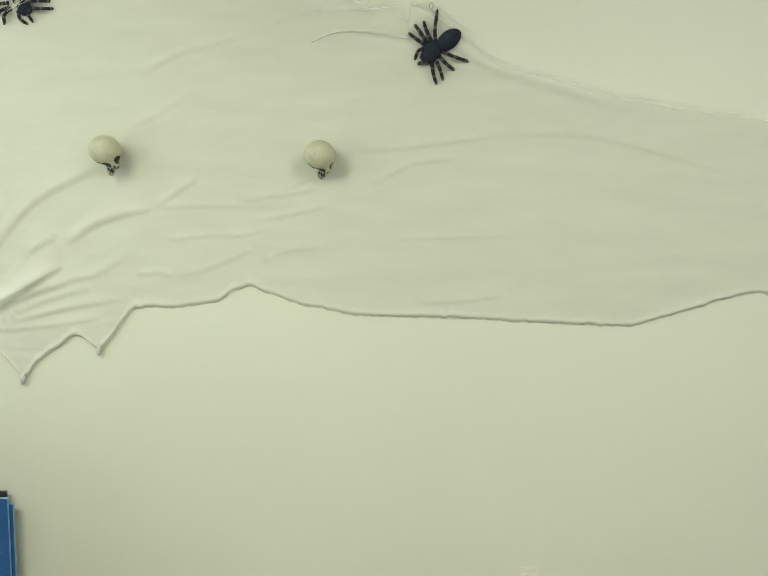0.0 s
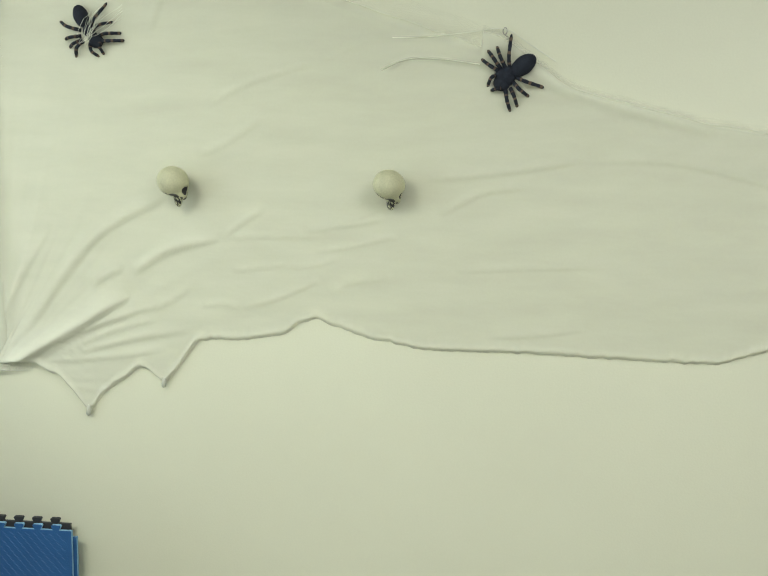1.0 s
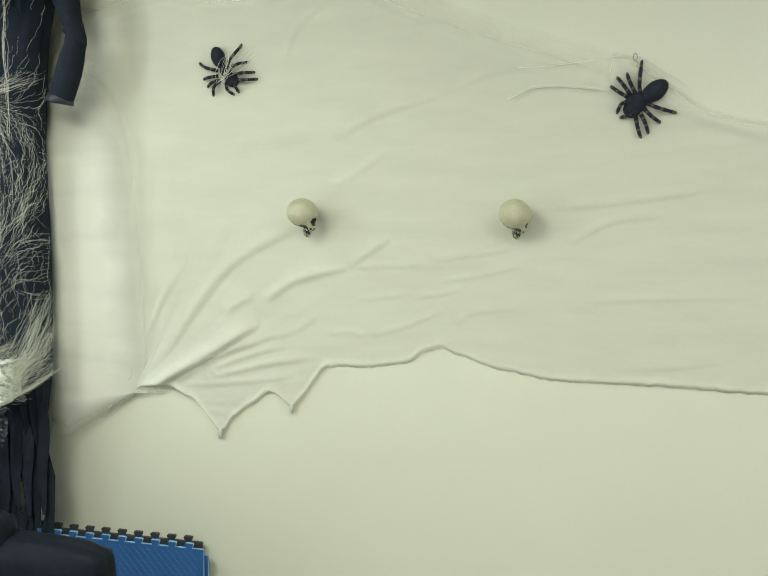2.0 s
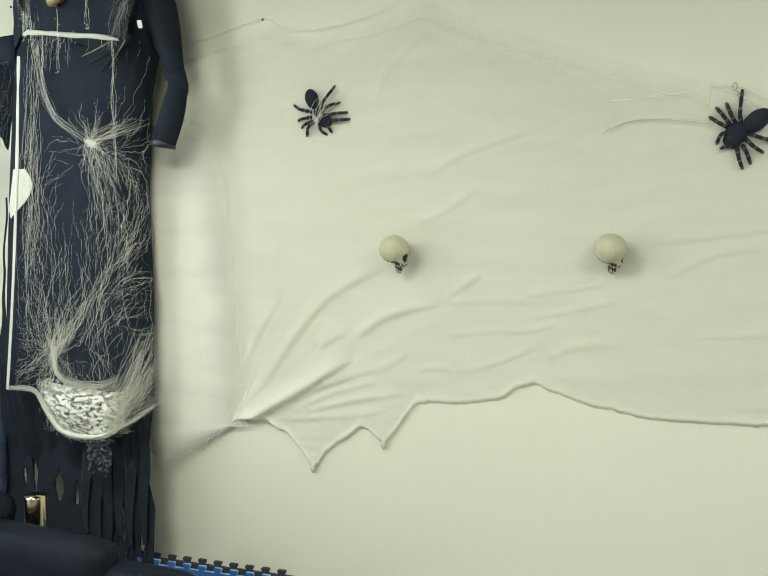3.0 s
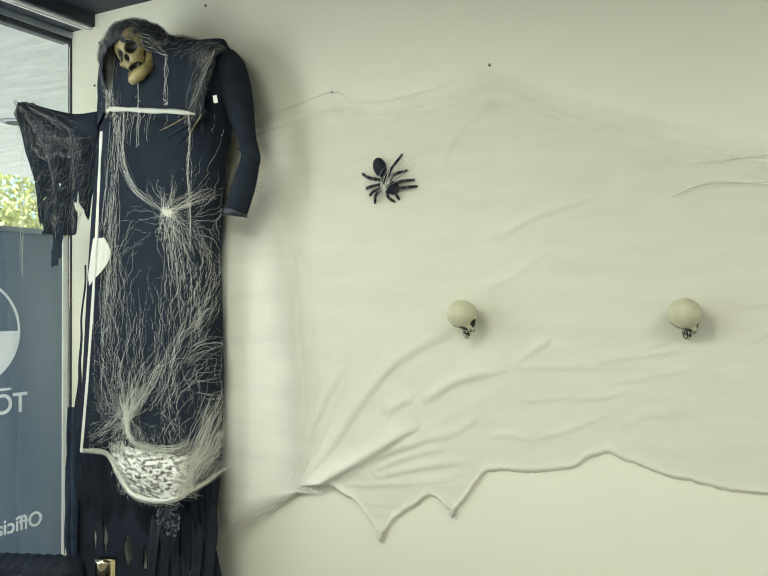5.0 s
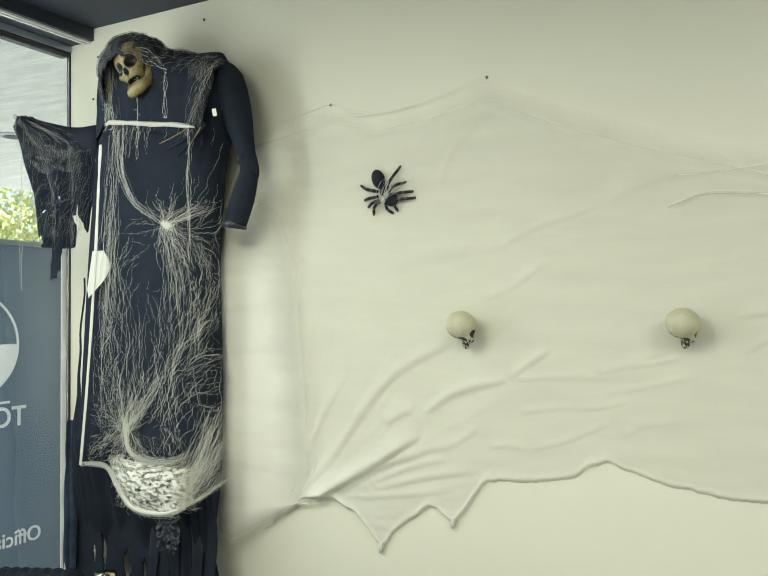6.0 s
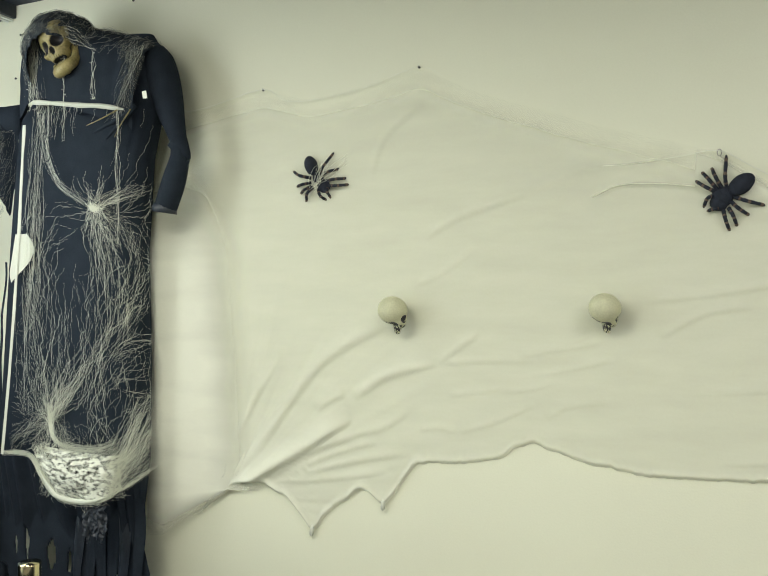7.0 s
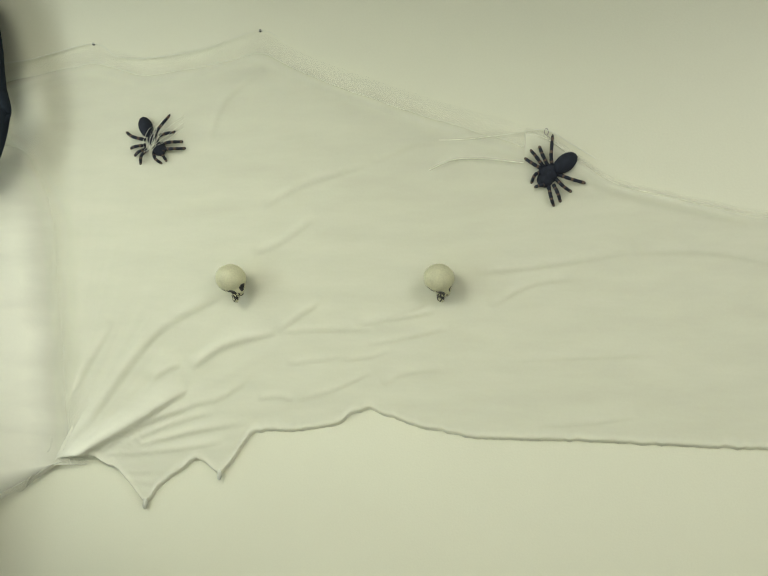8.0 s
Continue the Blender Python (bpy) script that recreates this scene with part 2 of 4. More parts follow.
win_part("frame_head", (-0.05, -4.2, 3.062), (0.012, -0.004, 3.091), ALU)
win_part("frame_head", (-0.05, -4.2, 3.040), (-0.013, -0.010, 3.0615), HEADER)
win_part("seal", (-0.02, -4.2, 3.055), (0.008, -0.004, 3.0615), SEAL)
win_part("seal", (-0.02, -0.007, 0.16), (0.004, -0.0005, 3.055), SEAL)
win_part("frame_sill", (-0.06, -4.2, 0.12), (0.02, -0.004, 0.16), ALU)
win_part("mullion", (-0.05, -4.2, 0.16), (0.02, -4.15, 3.06), ALU)
win_part("mullion", (-0.05, -2.14, 0.16), (0.02, -2.09, 3.06), ALU)
for y0, y1 in ((-4.15, -2.14), (-2.09, -0.008)):
    pane = win_part("pane", (-0.012, y0, 0.16), (-0.004, y1, 3.055), GLASS, 0)
    pane.visible_shadow = False

# ---- outside: covered walk, sun and greenery ----
tagged(mesh_object("ground", box((-400, -300, -0.5), (-9.2, 300, -0.1)), GRASS), "sunlit lawn beyond the covered walk", "ground", kind="structure")
# unseen paving, kept pale and carried past the porch to bounce sun upwards
tagged(mesh_object("pavement", box((-9.2, -60, -0.5), (-0.12, 60, -0.06), 0.01), PAVING), "pale concrete walk outside, widened to bounce sunlight onto the soffit", "pavement", kind="structure")
tagged(mesh_object("porch_soffit", box((-4.45, -30, 3.2), (-0.13, 30, 3.5), 0.01), SOFFIT), "pale brushed stucco soffit over the walk", "soffit", kind="structure")
tagged(mesh_object("wall_outside", box((-0.12, 0.16, -0.1), (0.1, 30, 3.199)), ROOMWALL), "plain outer wall of the shop", "wall", kind="structure")

spot = thing("recessed_light", (-2.22, 1.38, 3.2), "round recessed downlight in the pale soffit", "light fixture")
bm = bmesh.new()
tube(bm, [(0, 0, 0.0), (0, 0, -0.012), (0, 0, -0.016)], [0.11, 0.11, 0.09], 28)
part("trim_ring", bm, ALU, spot)
bm = bmesh.new()
tube(bm, [(0, 0, -0.0165), (0, 0, -0.019)], [0.075, 0.07], 24)
part("baffle", bm, HEADER, spot, "dark unlit baffle")


def tree(place, height, spread, seed):
    rng = random.Random(seed)
    t = thing("tree", place, "bushy tree with bright yellow-green sunlit leaves", "tree", "trees beyond the walk")
    bm = bmesh.new()
    tube(bm, bez([(0, 0, -0.1), (0.08, 0.03, height * 0.3), (-0.04, 0.1, height * 0.62)], 8), [0.16 - 0.012 * i for i in range(9)], 8)
    limbs = []
    for k in range(7):
        a = k * 0.9 + rng.random()
        e = (math.cos(a) * spread * 0.7, math.sin(a) * spread * 0.7, height * (0.45 + 0.4 * rng.random()))
        tube(bm, bez([(0, 0, height * 0.28), (e[0] * 0.4, e[1] * 0.4, height * 0.4), e], 6), [0.07 - 0.009 * i for i in range(7)], 6)
        limbs.append(Vector(e))
    part("trunk", bm, BARK, t)
    vs, fs = [], []
    for k in range(6500):
        c = rng.choice(limbs) if k % 3 else Vector((0, 0, height * 0.6))
        p = c + Vector((rng.gauss(0, spread * 0.33), rng.gauss(0, spread * 0.33), rng.gauss(0, height * 0.15)))
        if p.z < 0.3:
            continue
        a, b = Vector((rng.gauss(0, 1), rng.gauss(0, 1), rng.gauss(0, 1))).normalized(), Vector((rng.gauss(0, 1), rng.gauss(0, 1), rng.gauss(0, 1)))
        b = a.cross(b).normalized()
        s = rng.uniform(0.05, 0.1)
        i = len(vs)
        vs += [p - a * s, p + b * s * 0.45, p + a * s, p - b * s * 0.45]
        fs.append((i, i + 1, i + 2, i + 3))
    me = bpy.data.meshes.new("crown")
    me.from_pydata([tuple(v) for v in vs], [], fs)
    me.materials.append(LEAF)
    new("crown", me).parent = t


for k in range(5):
    tree((-10.5 - 1.2 * (k % 2), 1.0 + 3.0 * k, -0.1), 4.6 + 0.4 * (k % 3), 1.7, 40 + k)

# ---- printed banner in the window ----
banner = thing("window_banner", (-0.03, -0.45, 0.14), "blue printed vinyl banner hung behind the window glass", "banner")
BZ = Matrix.Translation((0.03, 0.45, -0.14))


def banner_part(name, bm, mat, label=""):
    o = part(name, bm, mat, banner, label)
    o.matrix_parent_inverse = BZ
    return o


banner_part("panel", sheet(bmesh.new(), lambda u, v: (-0.034 + 0.004 * math.sin(u * 21 + v), -0.028 - u * 0.886, 0.16 + v * 2.02), 40, 8), BANNER)
# pale strip added in place of the bright daylight gap beside the banner
banner_part("daylight_gap_strip", box((-0.036, -0.0265, 0.16), (-0.030, 0.035, 2.164), 0.001), WHITETRIM, "pale strip standing for the bright gap beside the banner")
banner_part("top_rail", box((-0.044, -0.916, 2.165), (-0.026, -0.012, 2.188), 0.003), ALU, "slim aluminium top rail")


def lettering(text, size, y, z, name):
    """Letters that are read from outside, so that they stand mirrored in the room."""
    c = bpy.data.curves.new(name, "FONT")
    c.body, c.size, c.extrude, c.offset = text, size, 0.0012, size * 0.012
    tmp = new(name, c)
    bpy.context.view_layer.update()
    me = bpy.data.meshes.new_from_object(tmp.evaluated_get(bpy.context.evaluated_depsgraph_get()))
    bpy.data.objects.remove(tmp)
    me.transform(Matrix(((0, 0, 1, -0.0255), (-1, 0, 0, y), (0, 1, 0, z), (0, 0, 0, 1))))
    me.materials.clear()
    me.materials.append(SIGNINK)
    o = new(name, me)
    o.parent = banner
    o.matrix_parent_inverse = BZ
    return o


lettering("TOI", 0.118, -0.212, 1.40, "lettering")
banner_part("macron", box((-0.027, -0.344, 1.497), (-0.0243, -0.292, 1.507)), SIGNINK)
lettering("Official", 0.088, -0.135, 0.897, "lettering")
# round emblem: ring, filled lower half, arch and dot
bm = bmesh.new()
CY, CZ, CR = -0.467, 1.745, 0.219
for a0, a1, r0, r1 in ((0, 360, CR - 0.012, CR), (180, 360, 0.0, CR - 0.012), (20, 160, 0.105, 0.118)):
    n = 48
    ring = []
    for k in range(n + 1):
        a = radians(a0 + (a1 - a0) * k / n)
        ring.append((bm.verts.new((-0.0252, CY + max(r0, 0.001) * math.cos(a), CZ + max(r0, 0.001) * math.sin(a))), bm.verts.new((-0.0252, CY + r1 * math.cos(a), CZ + r1 * math.sin(a)))))
    for p, q in zip(ring, ring[1:]):
        bm.faces.new((p[0], p[1], q[1], q[0]))
banner_part("emblem", bm, SIGNINK, "white round emblem")

# ---- stretched web over the wall ----
HEM = [(0.90, 1.0), (0.96, 1.01), (1.02, 1.02), (1.10, 1.035), (1.29, 1.172), (1.39, 1.184), (1.50, 1.136), (1.605, 1.02), (1.66, 1.094), (1.80, 1.197), (1.881, 1.135), (2.005, 1.298), (2.141, 1.302),
       (2.309, 1.332), (2.342, 1.371), (2.408, 1.386), (2.555, 1.337), (2.75, 1.306), (3.129, 1.314), (3.39, 1.311), (3.632, 1.313), (3.833, 1.385), (3.988, 1.441), (4.3, 1.36), (4.8, 1.42)]
RIM = [(0.90, 2.58), (0.96, 2.58), (1.02, 2.585), (1.18, 2.60), (1.40, 2.637), (1.60, 2.582), (1.80, 2.60), (2.022, 2.646), (2.25, 2.53), (2.6, 2.40), (2.969, 2.28), (3.17, 2.13), (3.567, 2.03), (3.978, 1.975), (4.8, 1.95)]


def along(line, x):
    for (x0, z0), (x1, z1) in zip(line, line[1:]):
        if x <= x1:
            return z0 + (z1 - z0) * (x - x0) / (x1 - x0)
    return line[-1][1]


FOLDS = []


def fold(a, b, c, height, width):
    """A ridge in the web, along a curve through three places on the wall."""
    pts = np.array([(p.x, p.z) for p in bez([(a[0], 0, a[1]), (b[0], 0, b[1]), (c[0], 0, c[1])], 14)])
    FOLDS.append((pts, height * 0.46, width))


fold((1.20, 1.10), (1.321, 1.405), (1.477, 1.661), 0.018, 0.022)
fold((1.27, 1.15), (1.619, 1.60), (1.90, 1.769), 0.026, 0.026)
fold((1.30, 1.16), (1.53, 1.29), (1.76, 1.434), 0.075, 0.030)
fold((1.42, 1.20), (1.60, 1.31), (1.80, 1.385), 0.030, 0.022)
fold((1.62, 1.46), (1.68, 1.50), (1.74, 1.52), 0.022, 0.02)
fold((2.40, 1.60), (2.52, 1.625), (2.66, 1.66), 0.010, 0.010)
fold((2.44, 1.68), (2.56, 1.70), (2.62, 1.715), 0.012, 0.010)
fold((2.30, 1.55), (2.40, 1.56), (2.47, 1.585), 0.010, 0.010)
fold((2.12, 1.53), (2.22, 1.545), (2.32, 1.56), 0.009, 0.010)
fold((1.776, 1.508), (1.90, 1.587), (2.085, 1.637), 0.028, 0.018)
fold((2.085, 1.637), (2.16, 1.69), (2.233, 1.739), 0.016, 0.014)
fold((2.085, 1.637), (2.25, 1.648), (2.42, 1.65), 0.010, 0.013)
fold((1.70, 1.37), (1.86, 1.40), (1.983, 1.468), 0.014, 0.014)
fold((2.02, 1.41), (2.08, 1.42), (2.151, 1.412), 0.010, 0.012)
fold((2.15, 1.41), (2.28, 1.45), (2.413, 1.511), 0.010, 0.014)
fold((1.42, 1.19), (1.75, 1.28), (2.0, 1.33), 0.014, 0.012)
fold((1.42, 1.19), (1.70, 1.22), (1.90, 1.26), 0.014, 0.012)
fold((1.45, 1.20), (1.70, 1.31), (1.86, 1.36), 0.016, 0.013)
fold((2.35, 1.66), (2.47, 1.69), (2.62, 1.75), 0.010, 0.014)
fold((2.797, 1.731), (2.92, 1.80), (3.058, 1.822), 0.013, 0.016)
fold((2.75, 1.84), (2.95, 1.86), (3.225, 1.904), 0.014, 0.018)
fold((3.225, 1.904), (3.5, 1.90), (3.9, 1.80), 0.012, 0.030)
fold((2.45, 1.47), (2.52, 1.51), (2.65, 1.53), 0.010, 0.018)
fold((2.85, 1.56), (3.05, 1.575), (3.3, 1.59), 0.007, 0.012)
fold((2.95, 1.36), (3.1, 1.375), (3.24, 1.40), 0.008, 0.022)
fold((2.0, 1.90), (2.1, 1.94), (2.22, 2.02), 0.012, 0.018)
fold((2.04, 2.06), (2.18, 2.13), (2.405, 2.193), 0.014, 0.016)
fold((2.405, 2.193), (2.55, 2.25), (2.75, 2.262), 0.008, 0.02)
fold((2.62, 2.17), (2.70, 2.203), (2.883, 2.186), 0.013, 0.012)
fold((1.05, 2.56), (1.25, 2.57), (1.42, 2.61), 0.022, 0.024)
fold((1.05, 2.45), (1.12, 2.50), (1.38, 2.585), 0.014, 0.03)
fold((2.03, 2.518), (1.90, 2.42), (1.84, 2.28), 0.010, 0.02)
fold((3.02, 2.20), (3.17, 2.10), (3.60, 1.985), 0.020, 0.045)


def fold_height(xs, zs):
    h = np.zeros_like(xs)
    for pts, height, width in FOLDS:
        best, where = np.full(xs.shape, 9.0), np.zeros_like(xs)
        side = np.zeros_like(xs)
        for k in range(len(pts) - 1):
            p, q = pts[k], pts[k + 1]
            d = q - p
            t = np.clip(((xs - p[0]) * d[0] + (zs - p[1]) * d[1]) / (d @ d), 0, 1)
            ex, ez = xs - p[0] - t * d[0], zs - p[1] - t * d[1]
            r = np.hypot(ex, ez)
            near = r < best
            best[near], where[near], side[near] = r[near], (k + t[near]) / (len(pts) - 1), ez[near]
        taper = np.clip(np.minimum(where, 1 - where) * 5, 0, 1) ** 0.7
        w = np.where(side < 0, width * 0.36, width * 1.5)
        h = np.maximum(h, height * taper * np.exp(-(best / w) ** 2))
    return h


NX, NZ = 520, 150
gx = np.repeat(np.linspace(0.91, 4.8, NX + 1)[:, None], NZ + 1, 1)
soft = lambda line, x, w: sum(along(line, min(4.8, max(0.91, x + k * w))) for k in (-1, -0.5, 0, 0.5, 1)) / 5
hem_z = np.array([soft(HEM, x, 0.016) + 0.006 * wob(x * 21) + 0.004 * wob(x * 55) for x in gx[:, 0]])
rim_z = np.array([soft(RIM, x, 0.03) + 0.006 * wob(x * 9, 4) for x in gx[:, 0]])
gv = np.linspace(0, 1, NZ + 1)[None, :] ** 1.15
gz = hem_z[:, None] + (rim_z - hem_z)[:, None] * gv
hy = 0.010 + fold_height(gx, gz)
dist = np.hypot(gx - 1.25, gz - 1.12)
ang = np.arctan2(gz - 1.12, gx - 1.25)
wrinkle = np.array([[wob(ang[i, j] * 13, dist[i, j] * 1.2, 2) * 0.004 + wob(ang[i, j] * 30, dist[i, j] * 2.5, 7) * 0.003 for j in range(NZ + 1)] for i in range(NX + 1)])
hy += np.maximum(wrinkle * np.exp(-dist / 1.1), -0.006)
up = gz - hem_z[:, None]
hy += 0.0065 * np.exp(-((up - 0.014) / 0.014) ** 2) * np.clip((gx - 1.2) / 0.1, 0, 1)
hy *= np.clip(up / 0.010, 0.12, 1)
hy += 0.016 * np.exp(-(dist / 0.20) ** 2)
hy *= np.clip((rim_z[:, None] - gz) / 0.02, 0.25, 1) * np.clip((gx - 0.98) / 0.14, 0.15, 1)
verts = np.stack([gx, -hy, gz], -1).reshape(-1, 3)
idx = np.arange((NX + 1) * (NZ + 1)).reshape(NX + 1, NZ + 1)
quads = np.stack([idx[:-1, :-1], idx[1:, :-1], idx[1:, 1:], idx[:-1, 1:]], -1).reshape(-1, 4)
me = bpy.data.meshes.new("cobweb_sheet")
me.from_pydata(verts.tolist(), [], quads.tolist())
me.shade_smooth()
weave = 0.45 + 0.35 * np.exp(-(up / 0.012) ** 2) + np.clip(hy - 0.012, 0, 0.03) * 6 + 0.35 * np.exp(-dist / 0.4)
weave *= np.clip((rim_z[:, None] - gz) / np.where(gx > 2.9, 0.03, 0.10), 0.05, 1) * np.clip((gx - 0.985 + 0.08 * np.clip((gz - 1.62) / 0.22, 0, 1)) / 0.05, 0.0, 1) * np.clip((gx - 1.06) / 0.26 + np.clip((gz - 2.05) / 0.35, 0, 1), 0, 1)
me.attributes.new("weave", "FLOAT", "POINT").data.foreach_set("value", np.clip(weave, 0, 1).reshape(-1).astype(np.float32))
me.materials.append(WEBSHEET)
tagged(new("cobweb_sheet", me), "white stretched fake cobweb draped in folds over the wall", "cobweb")


web_sheet = bpy.data.objects["cobweb_sheet"]

# the web's end, stretched off the wall to the robe's side
WING_Z = [(0.962, 0.982), (1.10, 0.987), (1.45, 0.988), (1.62, 0.985), (1.70, 0.965), (1.83, 0.945), (2.04, 0.935), (2.20, 0.945), (2.40, 0.95)]


def wing(u, v):
    z = 0.962 + 1.44 * v
    edge = along(WING_Z, z) + 0.004 * wob(z * 9)
    if u < 0.16:
        k = u / 0.16
        return Vector((0.90 + (edge - 0.90) * k, -0.050 - 0.014 * math.sin(k * 1.57), z - 0.012 * (1 - k)))
    k = (u - 0.16) / 0.84
    foot = 1.42 - 0.10 * v
    lift = 0.185 * max(0, 1 - v / 0.13) * min(1, k / 0.6) + 0.10 * max(0, (0.13 - v) / 0.13) * max(0, (k - 0.6) / 0.4)
    y = -0.050 * (1 - k) ** 1.12 - 0.014 - 0.003 * wob(k * 3, v * 9)
    return Vector((edge + (foot - edge) * k, y, z + lift))


bm = sheet(bmesh.new(), wing, 60, 120)
end_cloth = part("stretched_end", bm, WEBSHEET, web_sheet)
fade = []
for i in range(61):
    for j in range(121):
        u, v = i / 60, j / 120
        k = max(0, (u - 0.16) / 0.84)
        fade.append((0.62 + 0.38 * min(1, u / 0.16)) * (lambda q: q * q * (3 - 2 * q))(min(1, max(0, (1 - k) / 0.62))) * min(1, max(0, (1 - v) / 0.28)) * min(1, v / 0.11 + 0.06))
end_cloth.data.attributes.new("weave", "FLOAT", "POINT").data.foreach_set("value", fade)
bm = bmesh.new()
tube(bm, bez([(1.0, -0.05, 2.578), (1.15, -0.016, 2.595), (1.40, -0.012, 2.639), (1.50, -0.012, 2.588), (1.62, -0.012, 2.578), (1.82, -0.012, 2.598), (2.022, -0.012, 2.648), (2.12, -0.008, 2.60)], 60),
     [0.0017 * (1 - i / 80) + 0.0005 * wob(i * 0.8) for i in range(61)], 6, flat=0.6)
part("edge_cord", bm, STRAND, web_sheet)
bm = bmesh.new()
tube(bm, bez([(2.50, -0.008, 2.268), (2.70, -0.014, 2.262), (2.86, -0.014, 2.275), (2.965, -0.014, 2.284), (3.05, -0.012, 2.235), (3.12, -0.010, 2.19)], 30), [0.0010] * 31, 6)
part("edge_cord", bm, STRAND, web_sheet)
bm = bmesh.new()
tube(bm, bez([(2.60, -0.014, 2.168), (2.68, -0.018, 2.198), (2.78, -0.018, 2.198), (2.90, -0.02, 2.182)], 24), [0.0014] * 25, 6)
part("edge_cord", bm, STRAND, web_sheet)
for x, z, r in ((1.604, 1.030, 0.0085), (1.882, 1.146, 0.008)):
    bm = bmesh.new()
    ellipsoid(bm, (x, -0.016, z), (r, r * 0.8, r * 2.4), Matrix.Rotation(0.15, 3, "Y"), 3, 0, 0.5)
    part("tassel", bm, WEBCLOTH, web_sheet)

# ---- skulls ----
def skull_shape(sub, gape, long_head=0.95, jaw=True):
    """Unit skull, face to +x and crown to +z: points, faces and how deep each point lies in a cavity."""
    bm = bmesh.new()
    bmesh.ops.create_icosphere(bm, subdivisions=sub, radius=1.0)
    d = np.array([v.co.normalized() for v in bm.verts])
    faces = [tuple(v.index for v in f.verts) for f in bm.faces]
    bm.free()

    def ell(p, c, r):
        q = (p - np.array(c)) / np.array(r)
        k = np.sqrt((q * q).sum(1))
        return (k - 1) * min(r)

    def smin(a, b, k):
        h = np.clip(0.5 + 0.5 * (b - a) / k, 0, 1)
        return b + (a - b) * h - k * h * (1 - h)

    def cavity(p):
        c = np.minimum(ell(p, (0.84, 0.29, 0.03), (0.32, 0.22, 0.215)), ell(p, (0.84, -0.29, 0.03), (0.32, 0.22, 0.215)))
        c = np.minimum(c, ell(p, (0.92, 0, -0.22), (0.2, 0.09, 0.13)))
        c = np.minimum(c, ell(p, (0.84, 0, -0.53 - 0.4 * gape), (0.30, 0.26, gape)))
        for s in (1, -1):
            c = np.minimum(c, ell(p, (0.30, s * 0.56, -0.42), (0.30, 0.20, 0.20)))
        return c

    def body(p):
        f = ell(p, (0.83 - long_head, 0, 0.25), (long_head, 0.72, 0.74))
        f = smin(f, ell(p, (0.50, 0, -0.18), (0.40, 0.46, 0.42)), 0.12)
        f = smin(f, ell(p, (0.55, 0.40, -0.18), (0.22, 0.14, 0.12)), 0.08)
        f = smin(f, ell(p, (0.55, -0.40, -0.18), (0.22, 0.14, 0.12)), 0.08)
        f = smin(f, ell(p, (0.60, 0, -0.47), (0.30, 0.29, 0.15)), 0.08)
        if jaw:
            f = smin(f, ell(p, (0.48, 0, -0.62 - 1.4 * gape), (0.40, 0.36, 0.19)), 0.07)
        return np.maximum(f, -cavity(p) * 1.0)

    o = np.array((0.15, 0, -0.05))
    lo, hi = np.zeros(len(d)), np.full(len(d), 1.6)
    r = np.full(len(d), 0.12)
    alive = np.ones(len(d), bool)
    for _ in range(170):
        nxt = r + 0.009
        inside = body(o + d * nxt[:, None]) < 0
        solid = inside & alive
        r = np.where(solid, nxt, r)
        alive &= inside | (r < 0.3)
        r = np.where(~inside & alive, nxt, r)
    p = o + d * r[:, None]
    e = np.array([(f[i], f[(i + 1) % 3]) for f in faces for i in range(3)])
    for _ in range(2):
        acc, cnt = np.zeros_like(p), np.zeros(len(p))
        np.add.at(acc, e[:, 0], p[e[:, 1]])
        np.add.at(cnt, e[:, 0], 1)
        p = 0.5 * p + 0.5 * acc / cnt[:, None]
    return p, faces, cavity(p)


SK_SMALL = skull_shape(5, 0.10, 0.80)
SK_MASK = skull_shape(6, 0.06, 0.95, False)


def frame_of(forward, up):
    f = Vector(forward).normalized()
    s = Vector(up).cross(f).normalized()
    return Matrix((f, s, f.cross(s))).transposed()


def add_skull(bm, shape, centre, size, turn, bone, dark, depth=0.03, wash=False):
    p, faces, cav = shape
    vs = [bm.verts.new(Vector(centre) + turn @ (Vector(q) * size)) for q in p]
    for f in faces:
        try:
            nf = bm.faces.new([vs[i] for i in f])
        except ValueError:
            continue
        nf.smooth = True
        low = wash and sum(p[i][2] for i in f) / 3 < -0.30 + 0.10 * wob(p[f[0]][0] * 7, p[f[0]][1] * 7, 1) and wob(p[f[0]][0] * 9, p[f[0]][1] * 9, p[f[0]][2] * 9) > -0.12
        # faces deep in a hollow, and washed low ones, turn near black
        nf.material_index = dark if sum(cav[i] for i in f) / 3 < depth or low else bone
    return bm


def foam_skull(place, size, forward, up, label):
    bm = add_skull(bmesh.new(), SK_SMALL, (0, 0, 0), size, frame_of(forward, up), 0, 1, 0.018, True)
    me = bpy.data.meshes.new("skull")
    bm.to_mesh(me)
    bm.free()
    me.materials.append(FOAMBONE)
    me.materials.append(DARKPIT)
    ob = new("skull", me)
    ob.location = place
    return tagged(ob, label, "skull decoration", "skulls on the wall")


foam_skull((1.938, -0.066, 1.803), 0.064, (0.88, 0.33, -0.24), (0.22, -0.20, 0.92), "small cream foam skull with dark painted jaw on the web")
foam_skull((2.634, -0.062, 1.808), 0.062, (0.80, 0.46, -0.26), (0.22, -0.34, 0.88), "small cream foam skull tilted face down on the web")


